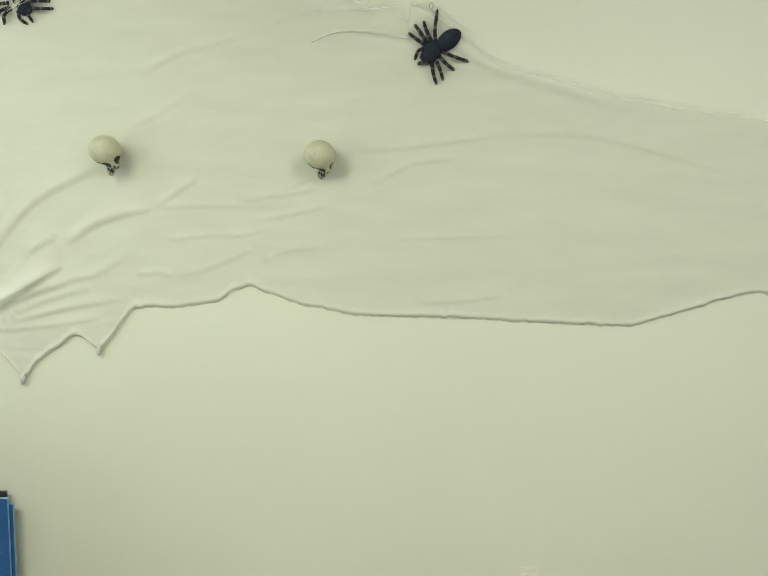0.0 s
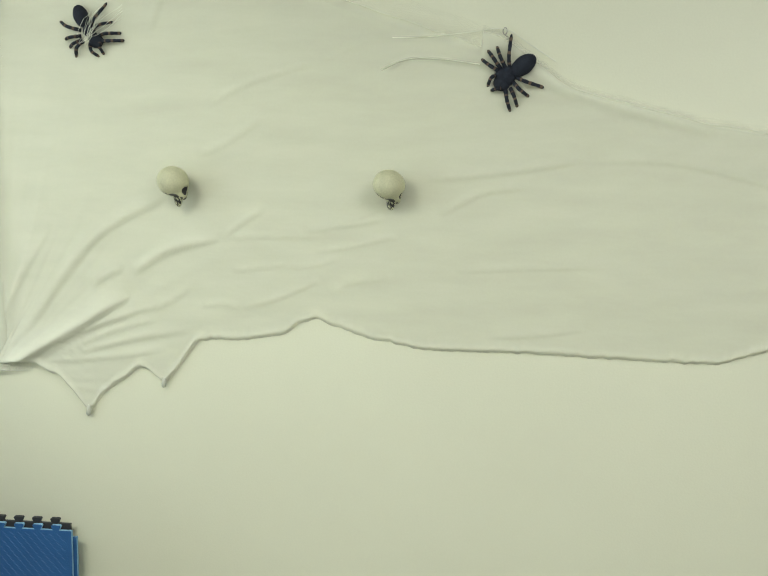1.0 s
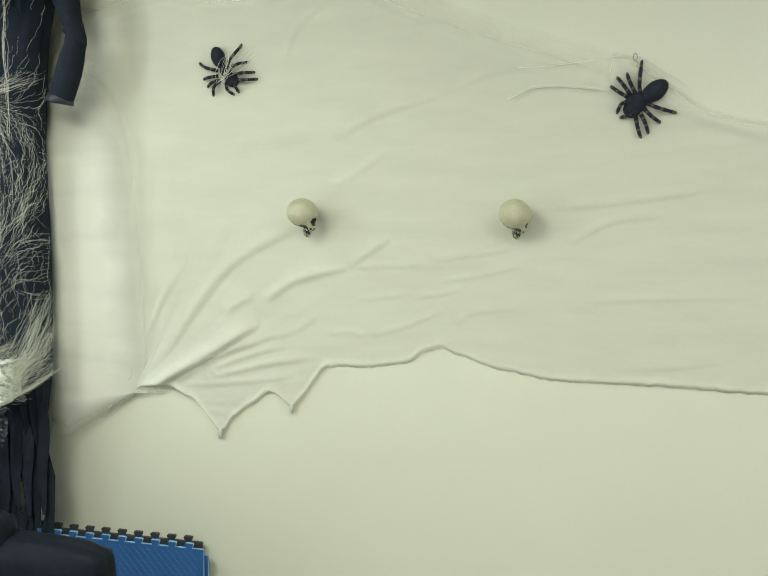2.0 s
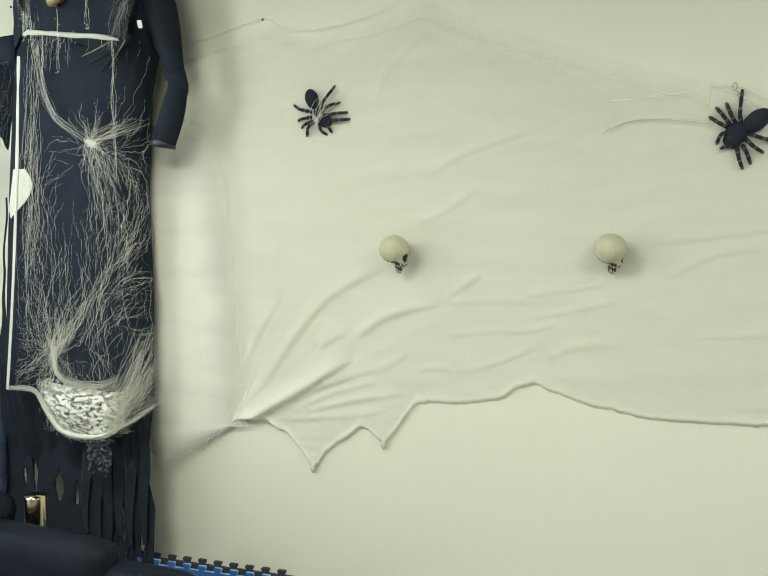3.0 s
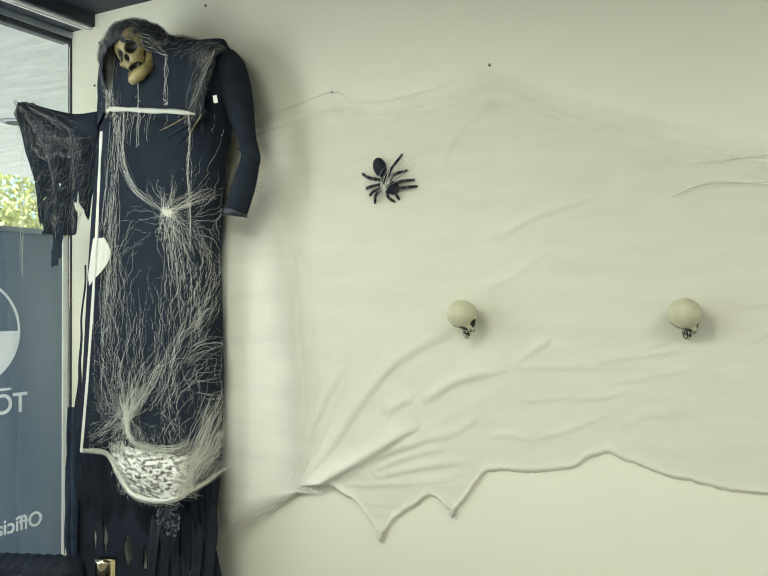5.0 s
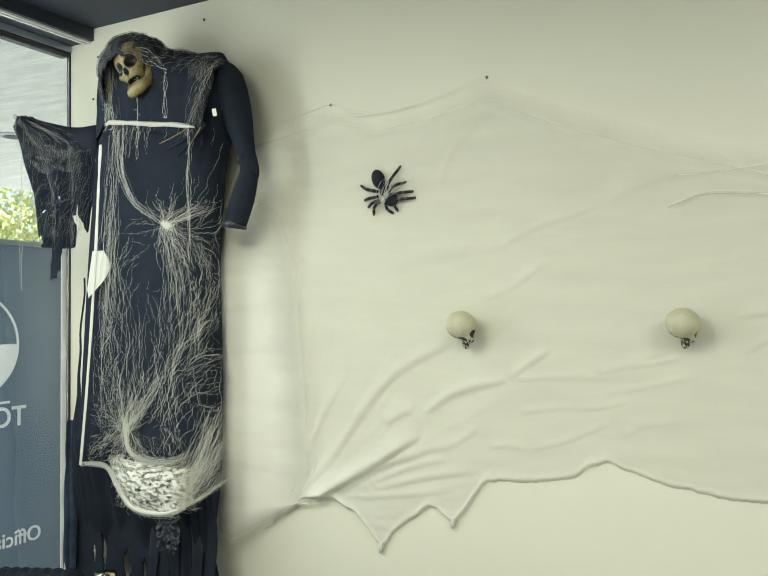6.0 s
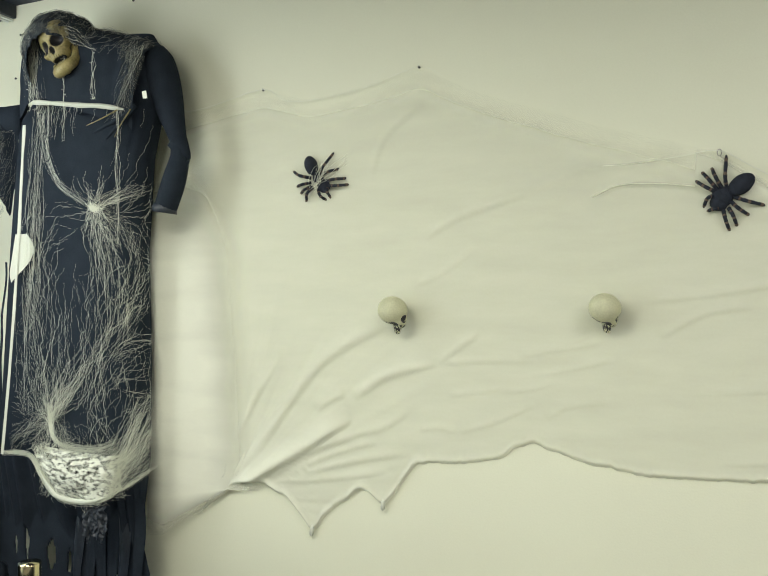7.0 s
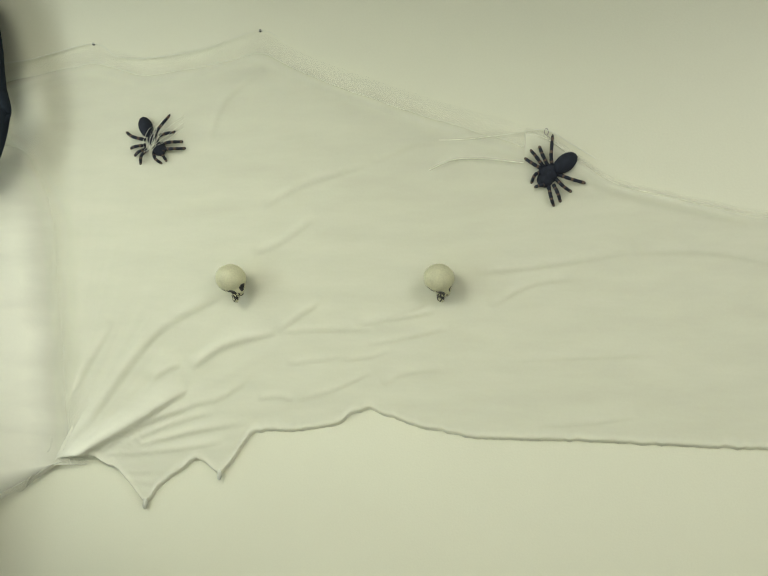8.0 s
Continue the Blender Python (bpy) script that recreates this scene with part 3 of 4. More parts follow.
# ---- spiders ----
def spider(place, unit, abdomen, thorax, legs, label):
    """legs: root, knee and tip, in units (millimetres) across the wall from the body's middle."""
    s = thing("spider", place, label, "spider decoration", "spiders on the wall")
    bm = bmesh.new()
    ax, az, ra, rb, turn = abdomen
    ellipsoid(bm, (ax * unit, -0.016, az * unit), (ra * unit, 0.024, rb * unit), Matrix.Rotation(radians(turn), 3, "Y"), 4, 0, 0.03)
    part("abdomen", bm, FUZZ, s)
    bm = bmesh.new()
    for x, z, r in thorax:
        ellipsoid(bm, (x * unit, -0.012, z * unit), (r * unit, 0.017, r * unit * 0.95), None, 3, 0, 0.04)
    part("thorax", bm, FUZZ, s)
    for k, (x0, z0, x1, z1, x2, z2) in enumerate(legs):
        bm = bmesh.new()
        pts = bez([(x0 * unit, -0.014, z0 * unit), (x1 * unit, -0.030, z1 * unit), (x2 * unit, -0.006, z2 * unit)], 13)
        w = 0.0060
        radii = [w * (1.0 + 0.10 * math.sin(i * 2.1 + k)) * (1 - 0.014 * i) for i in range(14)]
        radii[-1] = w * 0.45
        tube(bm, pts, radii, 8, mats=[1 if i in (3, 7, 11) else 0 for i in range(13)])
        part("leg", bm, [FUZZ, BANDTAN], s)
    return s


spider((2.974, 0, 2.141), 0.001, (53, 38, 42, 27, -38), ((0, 4, 31), (-8, -12, 26), (10, 18, 20)),
       [(14, 27, 10, 62, 14, 128), (0, 32, -16, 63, -27, 94), (-13, 28, -35, 57, -54, 83), (-17, 21, -45, 36, -72, 58), (-23, 10, -39, 1, -51, -23),
        (-5, -28, -22, -31, -41, -34), (3, -33, 10, -67, 20, -96), (18, -29, 30, -54, 40, -83), (25, -11, 46, -34, 73, -52), (34, 3, 66, -12, 118, -26)],
       "black flocked toy spider with banded legs on the web")
spider((1.633, 0, 2.285), 0.001, (-24, 54, 24, 37, -20), ((2, 8, 21), (26, -24, 24), (12, -8, 18)),
       [(8, 25, 31, 45, 64, 98), (10, 8, 42, 23, 84, 37), (38, -4, 75, -3, 113, 1), (47, -23, 84, -26, 124, -22), (47, -26, 45, -42, 50, -67),
        (4, -32, 18, -58, 33, -73), (-19, -23, -34, -47, -50, -75), (-25, -20, -46, -34, -72, -43), (-26, -7, -57, -14, -87, -16), (-26, 10, -66, 20, -104, 41)],
       "black toy spider caught under thin web strands")

bm = bmesh.new()
loop = [(2.969 + 0.006 * math.cos(a), -0.012, 2.278 + 0.010 * math.sin(a)) for a in np.linspace(-1.4, 4.4, 14)]
tube(bm, loop + [(2.975, -0.016, 2.262), (2.982, -0.020, 2.256), (2.974, -0.02, 2.251)], 0.0014, 6)
tagged(mesh_object("wire_hook", bm, WIRE), "small twisted wire hook holding up a spider", "hook")


def pin(x, z):
    bm = bmesh.new()
    tube(bm, [(x, 0, z), (x, -0.004, z), (x, -0.0055, z)], [0.0045, 0.005, 0.0025], 8)
    tagged(mesh_object("push_pin", bm, SEAL), "small dark pin pushed into the wall", "pin", "pins in the wall")


for x, z in ((0.792, 3.072), (0.178, 3.017), (0.15, 2.83), (1.40, 2.640), (2.022, 2.650), (2.03, 2.518)):
    pin(x, z)

# ---- power outlet ----
outlet = thing("outlet", (3.3625, 0, 0.423), "ivory two-socket power outlet plate on the wall", "outlet")
part("plate", box((-0.035, -0.006, -0.057), (0.035, 0, 0.057), 0.002), PLATE, outlet)
for dz in (0.02, -0.02):
    sock = part("socket", box((-0.017, -0.0085, dz - 0.014), (0.017, -0.0045, dz + 0.014), 0.002), PLATE, outlet)
    for dx in (-0.0065, 0.0065):
        # each hole is a raised near-black strip, its shade put into the colour
        part("slot", box((dx - 0.0013, -0.0092, dz - 0.001), (dx + 0.0013, -0.008, dz + 0.009)), SLOT, sock)

# ---- hanging reaper figure ----
ROBE_L = [(2.90, 0.53), (2.75, 0.48), (2.64, 0.44), (2.57, 0.37), (2.36, 0.36), (1.90, 0.325), (1.50, 0.29), (1.24, 0.22), (0.80, 0.15), (0.40, 0.13)]
ROBE_R = [(2.90, 0.98), (2.80, 1.04), (2.60, 1.04), (2.40, 0.985), (2.05, 0.955), (1.60, 0.965), (1.19, 0.958), (0.96, 0.950), (0.84, 0.985), (0.40, 0.96)]


def side_at(line, z):
    for (z0, x0), (z1, x1) in zip(line, line[1:]):
        if z >= z1:
            return x0 + (x1 - x0) * (z0 - z) / (z0 - z1)
    return line[-1][1]


bm = bmesh.new()


def robe(u, v):
    a = u * math.tau
    z = 2.86 - v * (2.30 + 0.20 * wob(u * 40, 3))
    l, r = side_at(ROBE_L, z), side_at(ROBE_R, z)
    cx, hw = (l + r) / 2, (r - l) / 2
    k = 1 + (0.05 * wob(u * 14, v * 1.3) + 0.035 * wob(u * 34, v * 2)) * min(1, v * 3 + 0.3)
    dep = 0.125 * (0.8 + 0.3 * math.sin(min(1, v * 2.2) * 1.57)) * (1 if v > 0.06 else 0.5 + v * 8)
    dep *= 1 - 0.97 * min(1, max(0, (v - 0.66) / 0.16))
    x = cx + hw * math.copysign(abs(math.cos(a)) ** 0.75, math.cos(a)) * (1 + (k - 1) * 0.25)
    y = -0.142 - dep * math.copysign(abs(math.sin(a)) ** 0.8, math.sin(a)) * k
    return (x, min(y, -0.012), z)


SLITS = ((0.165, 0.80, 0.97, 0.007), (0.195, 0.79, 1.02, 0.010), (0.315, 0.83, 0.93, 0.008), (0.375, 0.80, 1.00, 0.013), (0.505, 0.79, 0.93, 0.026), (0.60, 0.78, 0.90, 0.014), (0.83, 0.66, 0.84, 0.018), (0.925, 0.64, 0.76, 0.012))


def robe_keep(u, v):
    x, y, z = robe(u, v)
    for c, z0, z1, w in SLITS:
        if z0 < z < z1 and abs(x - c - 0.006 * wob(z * 20, c)) < w * math.sin(math.pi * (z - z0) / (z1 - z0)):
            return False
    return not (v > 0.92 and wob(u * 46, v * 2.2, 9) > 0.24 - (v - 0.92) * 1.4)


sheet(bm, robe, 420, 230, 0, robe_keep)
# shoulders and hunched cape
RIDGE = bez([(0.50, -0.15, 2.90), (0.60, -0.16, 2.965), (0.74, -0.15, 2.915), (0.90, -0.14, 2.868), (1.0, -0.13, 2.838), (1.035, -0.12, 2.81)], 60)


def cape(u, v):
    r = RIDGE[min(60, int(round(u * 60)))]
    t = v - 0.3
    y = r.y - 0.115 * t / 0.3 if t < 0 else r.y - 0.15 * math.sin(min(1, t / 0.45) * 1.57)
    y = (r.y + 0.05 * (-t) / 0.3 if t < 0 else y)
    z = r.z - (0.05 * (t / 0.3) ** 2 if t < 0 else 0.34 * (t / 0.7) ** 1.7) + 0.008 * wob(u * 9, v * 8)
    return Vector((r.x - 0.03 * max(0, t) * u + 0.008 * wob(u * 7, v * 9, 2), y - 0.008 * wob(u * 14, v * 5, 1), z))


sheet(bm, cape, 60, 26, 0)
sheet(bm, lambda u, v: cape(0.1 + 0.9 * u, 0.08 + 0.52 * v) + Vector((0, -0.007, 0.004)), 54, 22, 2, lambda u, v: v < 0.62 + 0.4 * wob(u * 9, 3) + 0.35 * max(0, u - 0.72))
# hood: a shell round the mask, open to the front
HC, OPEN = Vector((0.644, -0.220, 2.814)), Vector((0.34, -0.70, -0.62)).normalized()
for grow, mat in ((1.0, 0), (1.035, 2)):
    r = bmesh.ops.create_icosphere(bm, subdivisions=5, radius=1.0)
    gone = []
    for v in r["verts"]:
        d = v.co.normalized()
        p = Vector((d.x * 0.142, d.y * 0.152, d.z * (0.150 if d.z > 0 else 0.24))) * grow * (1 + 0.07 * wob(d.x * 3, d.y * 3, d.z * 3) + 0.025 * wob(d.x * 11, d.y * 11, d.z * 11))
        v.co = HC + p
        v.co.y = min(v.co.y, -0.02)
        if d.dot(OPEN) > 0.70 + 0.05 * wob(d.x * 9, d.y * 9, d.z * 9) or d.z < -0.9:
            gone.append(v)
    for f in {f for v in r["verts"] for f in v.link_faces}:
        f.material_index, f.smooth = mat, True
    bmesh.ops.delete(bm, geom=gone, context="VERTS")
# gauze scarf that falls from the shoulder to the chest
sheet(bm, lambda u, v: (1.055 - 0.04 * v - (0.075 - 0.045 * v) * u, -0.225 - 0.075 * u * (1 - v) - 0.06 * v, 2.80 - 0.25 * v), 10, 26, 2)
# sleeve that hangs down at the side, with a torn elbow
sl = bez([(1.0, -0.13, 2.79), (1.050, -0.145, 2.70), (1.095, -0.155, 2.56), (1.140, -0.16, 2.41), (1.118, -0.16, 2.31), (1.072, -0.16, 2.19)], 20)
tube(bm, sl, [0.050, 0.057, 0.062, 0.062, 0.062, 0.061, 0.059, 0.056, 0.051, 0.044, 0.037, 0.032, 0.032, 0.035, 0.038, 0.041, 0.043, 0.044, 0.044, 0.043, 0.042], 16, 0)
tube(bm, [(1.13, -0.16, 2.44), (1.165, -0.16, 2.39), (1.186, -0.16, 2.372)], [0.04, 0.022, 0.003], 8, 0)
tube(bm, [(1.13, -0.16, 2.325), (1.16, -0.16, 2.35), (1.184, -0.16, 2.371)], [0.030, 0.016, 0.003], 8, 0)
tube(bm, [(1.074, -0.16, 2.215), (1.072, -0.16, 2.20), (1.069, -0.16, 2.182)], [0.042, 0.046, 0.047], 16, 1)
# arm held out towards the window, with draped gauze and torn ends
arm = bez([(0.40, -0.17, 2.58), (0.29, -0.22, 2.585), (0.20, -0.27, 2.62), (0.115, -0.32, 2.665)], 12)
tube(bm, arm, [0.075 - 0.0042 * i for i in range(13)], 12, 0)
for k in range(4):
    tube(bm, bez([(0.115, -0.32, 2.67), (0.088 - 0.006 * k, -0.335, 2.678 - 0.008 * k), (0.066 + 0.004 * k, -0.335, 2.655 - 0.014 * k)], 5), [0.012, 0.013, 0.011, 0.01, 0.008, 0.004], 6, 1)


DRAPE_L = [(2.70, 0.128), (2.62, 0.126), (2.52, 0.146), (2.36, 0.182), (2.22, 0.190), (2.15, 0.200), (2.0, 0.215)]
DRAPE_R = [(2.70, 0.150), (2.66, 0.180), (2.60, 0.330), (2.56, 0.400), (2.36, 0.395), (2.22, 0.372), (2.09, 0.352), (2.0, 0.34)]


def drape(u, v):
    """Gauze over the arm, u along the arm towards the hand, v down."""
    z = 2.68 - 0.60 * v
    l, r = side_at(DRAPE_L, z), side_at(DRAPE_R, z)
    x = r + (l - r) * u + 0.006 * wob(u * 9, v * 7)
    return (x, -0.19 - 0.50 * (0.40 - x) - 0.035 + 0.016 * math.sin(u * 17 + v * 3), z + 0.006 * wob(u * 15, 3))


def drape_keep(u, v):
    x, y, z = drape(u, v)
    gap = 0.325 + (2.33 - z) * 0.18 + 0.008 * wob(z * 24)
    if z < 2.345 + 0.01 * wob(x * 40) and abs(x - gap) < 0.021 * min(1, (2.36 - z) / 0.05):
        return False
    if x < gap and z < 2.14 + 0.03 * wob(x * 30, 2):
        return False
    return not (x > gap and z < 2.095 + 0.012 * wob(x * 50)) and not (z < 2.36 and x < gap and wob(x * 34, z * 16, 5) > 0.34)


sheet(bm, drape, 110, 130, 0, drape_keep)
# worn gauze from the hand back to the robe, and the thin lower lobe
sheet(bm, lambda u, v: Vector(arm[12]).lerp(Vector((0.40, -0.225, 2.50)), u) + Vector((0, -0.055 - 0.012 * math.sin(v * 9), 0.025 - 0.05 * math.sin(u * 3.1) - v * (0.035 + 0.10 * math.sin(min(1, u * 1.4 + 0.1) * 2.6)))), 60, 20, 2)
sheet(bm, lambda u, v: Vector(drape(0.30 + 0.7 * u, 0.45 + 0.45 * v)) + Vector((0, 0.012, 0)), 40, 40, 3, lambda u, v: wob(u * 7, v * 7, 8) < 0.3)
for x, z0, z1, w, y in ((0.222, 2.17, 2.015, 0.022, -0.262), (0.250, 2.18, 2.05, 0.010, -0.262)):
    sheet(bm, lambda u, v: (x - w + 2 * w * u + 0.012 * wob(v * 4, x * 9) - 0.012 * v, y - 0.01 * math.sin(u * 3.1), z0 + (z1 - z0) * v + 0.014 * wob(u * 7, x * 30) * v), 6, 12, 0)
# long torn ribbons and blue gauze at the window side
sheet(bm, lambda u, v: (0.285 - 0.055 * v + 0.012 * wob(v * 5) + 0.012 * (u - 0.5) * (1 + 5 * v ** 4), -0.17, 2.02 - 0.72 * v), 3, 30, 0)
sheet(bm, lambda u, v: (0.165 + 0.085 * u - 0.015 * v + 0.012 * wob(u * 5, v * 4), -0.16 - 0.012 * math.sin(u * 14), 1.42 - (0.62 + 0.1 * wob(u * 14)) * v), 16, 30, 3)
sheet(bm, lambda u, v: (0.20 + 0.09 * u, -0.13 - 0.012 * math.sin(u * 14), 1.35 - 0.30 * v), 10, 20, 0)
# crumpled satin scrap under the web pouch
sheet(bm, lambda u, v: (0.803 + 0.105 * u + 0.012 * wob(u * 6, v * 6) + 0.01 * v, -0.280 - 0.030 * abs(wob(u * 5 + v * 3, v * 6)) - 0.014 * abs(wob(u * 11, v * 13, 4)), 1.14 - 0.155 * v - 0.03 * wob(u * 7)), 34, 44, 1, lambda u, v: v < 0.86 + 0.4 * wob(u * 6, 5))
# loose strips in front of the robe's torn end
for k in range(6):
    x = 0.66 + 0.056 * k + 0.02 * wob(k * 3.3)
    sheet(bm, lambda u, v: (x + (0.026 + 0.010 * wob(k * 7.1)) * (u - 0.5) * (1 - 0.75 * v ** 3) * 2 + 0.02 * wob(v * 2, k), -0.160 - 0.006 * math.sin(u * 6), 1.12 - (0.42 + 0.14 * wob(k * 5.7)) * v), 4, 18, 1 if k % 4 == 0 else 0)
# face mask
FACE, MASK = frame_of((0.11, -0.96, -0.20), (-0.42, -0.22, 0.86)), Vector((0.694, -0.264, 2.820))
add_skull(bm, SK_MASK, MASK, 0.112, FACE, 4, 5, 0.012)
for k in range(6):
    q = FACE @ (Vector((0.88 - 0.014 * (k - 2.5) ** 2, 0.07 * (k - 2.5), -0.47)) * 0.112)
    ellipsoid(bm, MASK + q, (0.0045, 0.004, 0.008), None, 1, 4)
    q = FACE @ (Vector((0.84 - 0.014 * (k - 2.5) ** 2, 0.07 * (k - 2.5), -0.70)) * 0.112)
    ellipsoid(bm, MASK + q, (0.0042, 0.004, 0.007), None, 1, 4)
tube(bm, [MASK + FACE @ ((p + Vector((0.04, 0, 0.09))) * 0.112) for p in bez([(0.16, 0.44, -0.20), (0.26, 0.45, -0.52), (0.46, 0.40, -0.84), (0.72, 0.25, -0.98), (0.80, 0.0, -1.0), (0.72, -0.25, -0.98), (0.46, -0.40, -0.84), (0.26, -0.45, -0.52), (0.16, -0.44, -0.20)], 32)],
     [0.112 * (0.12 + 0.08 * math.sin(math.pi * i / 32) ** 1.5) for i in range(33)], 10, 4)
ellipsoid(bm, MASK + FACE @ Vector((0.083, 0, -0.104)), (0.022, 0.022, 0.019), None, 3, 4)
# bony hand laid over the chest; thin bone-coloured rods are its painted lit finger edges
for a, b, r, mat in (((0.975, -0.300, 2.545), (0.845, -0.316, 2.497), 0.26, 4), ((1.02, -0.275, 2.545), (0.875, -0.312, 2.468), 0.9, 0), ((1.03, -0.27, 2.560), (0.93, -0.310, 2.44), 0.9, 0), ((1.02, -0.285, 2.545), (0.965, -0.306, 2.445), 0.24, 4)):
    mid = Vector(a).lerp(Vector(b), 0.5) + Vector((0, -0.010, -0.008))
    tube(bm, bez([a, mid, b], 8), [r * q for q in (0.012, 0.011, 0.01, 0.009, 0.010, 0.008, 0.007, 0.006, 0.003)], 6, mat)
# small pale patch added on the shoulder
sheet(bm, lambda u, v: (1.045 + 0.022 * u + 0.006 * v, -0.255 - 0.003 * u, 2.615 - 0.028 * v + 0.004 * wob(u * 9, v * 9)), 4, 4, 6)
reaper = tagged(mesh_object("reaper_figure", bm, [BLACKCLOTH, SHINYCLOTH, GAUZE, BLUEGAUZE, BONE, DARKPIT, STRAND]), "life-size hanging reaper figure in torn black robe and hood", "halloween figure")


# ---- web over the figure ----
class Strands:
    """Thin three-sided threads gathered into one mesh."""

    def __init__(self, seed):
        self.v, self.f, self.rng = [], [], random.Random(seed)

    def thread(self, pts, r):
        n = len(pts)
        for i, p in enumerate(pts):
            b = len(self.v)
            rr = r * (0.55 + 0.45 * math.sin(math.pi * i / (n - 1)))
            self.v += [(p[0] - rr, p[1], p[2]), (p[0] + rr * 0.6, p[1] - rr * 0.7, p[2] + rr * 0.5), (p[0] + rr * 0.3, p[1] + rr * 0.5, p[2] - rr * 0.9)]
            if i:
                for k in range(3):
                    self.f.append((b - 3 + k, b - 3 + (k + 1) % 3, b + (k + 1) % 3, b + k))

    def span(self, a, b, r=0.0007, sag=0.02, shake=0.006, n=14):
        g = self.rng
        a, b = Vector(a), Vector(b)
        s, ph = g.uniform(-sag, sag), g.uniform(0, 50)
        side = (b - a).cross(Vector((0, 1, 0))).normalized()
        pts = []
        for i in range(n + 1):
            t = i / n
            p = a.lerp(b, t) + side * (s * math.sin(math.pi * t) + shake * wob(t * 5, ph) + shake * 0.5 * wob(t * 13, ph + 9))
            p.y += 0.006 * wob(t * 3, ph + 4)
            pts.append(p)
        self.thread(pts, r * g.uniform(0.6, 1.3))

    def fan(self, knot, lo, hi, count, r=0.0007, spread=0.012, sag=0.02, shake=0.006, short=0.35):
        g = self.rng
        for _ in range(count):
            t = g.random()
            e = Vector(lo).lerp(Vector(hi), t)
            e = Vector(knot).lerp(e, 1 - short * g.random())
            k = Vector(knot) + Vector((g.gauss(0, spread), g.gauss(0, 0.004), g.gauss(0, spread)))
            self.span(k, e, r, sag, shake)

    def done(self, name, label, category="cobweb"):
        me = bpy.data.meshes.new(name)
        me.from_pydata([tuple(p) for p in self.v], [], self.f)
        me.materials.append(STRAND)
        return tagged(new(name, me), label, category, kind="stuff")


def wy(x):
    """How far the web stands off the wall at x."""
    return -0.305 if x < 0.92 else -0.305 + (x - 0.92) * 0.75


def W(x, z):
    x = x if x < 0.92 else 0.92 + (x - 0.92) * 0.76
    return (x, wy(x), z)


def bundle(st, path, count, spread, r, n=40):
    """Many threads that run together along a path."""
    base = bez(path, n)
    for _ in range(count):
        g = st.rng
        a, b = sorted((g.random() ** 1.5 * 0.6, 1 - g.random() ** 1.5 * 0.6))
        i0, i1 = int(a * n), max(int(b * n), int(a * n) + 4)
        ph, ox, oz = g.uniform(0, 90), g.gauss(0, spread), g.gauss(0, spread)
        pts = [p + Vector((ox + spread * 0.8 * wob(i * 0.22, ph), 0.3 * spread * wob(i * 0.3, ph + 7), oz + spread * 0.8 * wob(i * 0.22, ph + 3))) for i, p in enumerate(base) if i0 <= i <= i1]
        if len(pts) > 2:
            st.thread(pts, r * g.uniform(0.5, 1.3))


drape_web = thing("cobweb_drape", (0.75, -0.30, 1.13), "fine white fake cobweb stretched and knotted over the black robe", "cobweb")
DI = Matrix.Translation((-0.75, 0.30, -1.13))
S = Strands(5)
K1, K2, P2 = W(0.866, 2.193), W(0.661, 1.422), W(0.585, 2.07)
TH = 0.00045
# gathering points with their pull, in the plane of the web
PULL = ((0.866, 2.193, 0.5), (0.661, 1.422, 0.8), (0.95, 1.17, 1.5))
# thin places: middle, half width, half height
THIN = ((1.070, 1.615, 0.125, 0.085), (1.058, 1.775, 0.045, 0.055), (0.86, 1.405, 0.17, 0.062), (0.77, 1.90, 0.13, 0.20), (0.78, 2.38, 0.30, 0.12))


def grain(x, z):
    """Which way the fibres run at a place: towards the gathering points, else steeply up."""
    lean = 2.7 + 0.9 * wob(x * 3, z * 3, 6)
    c, d = 6.0 * math.cos(lean), 6.0 * math.sin(lean)
    for px, pz, w in PULL:
        a = 2 * math.atan2(z - pz, x - px)
        k = w / ((x - px) ** 2 + (z - pz) ** 2 + 0.02)
        c, d = c + k * math.cos(a), d + k * math.sin(a)
    return math.atan2(d, c) / 2


def thickness(x, z):
    low = 1.288 if x < 0.60 else 1.125 + max(0, x - 0.92) * 0.62
    if z < low:
        return 0
    t = 0.07 + 0.65 * min(1, max(0, (1.95 - z) / 0.42))
    if x < 0.62:
        t = max(t, 0.34)
    if x > 0.95 and z < 2.05:
        t = max(t, 0.75)
    t = max(t, 0.9 * math.exp(-((x - 0.90) ** 2 + (z - 2.12) ** 2) / 0.022))
    for cx, cz, rx, rz in THIN:
        if ((x - cx) / rx) ** 2 + ((z - cz) / rz) ** 2 < 1 + 0.5 * wob(x * 20, z * 20):
            t *= 0.10
    return t * (0.65 + 0.9 * wob(x * 11, z * 7, 3))


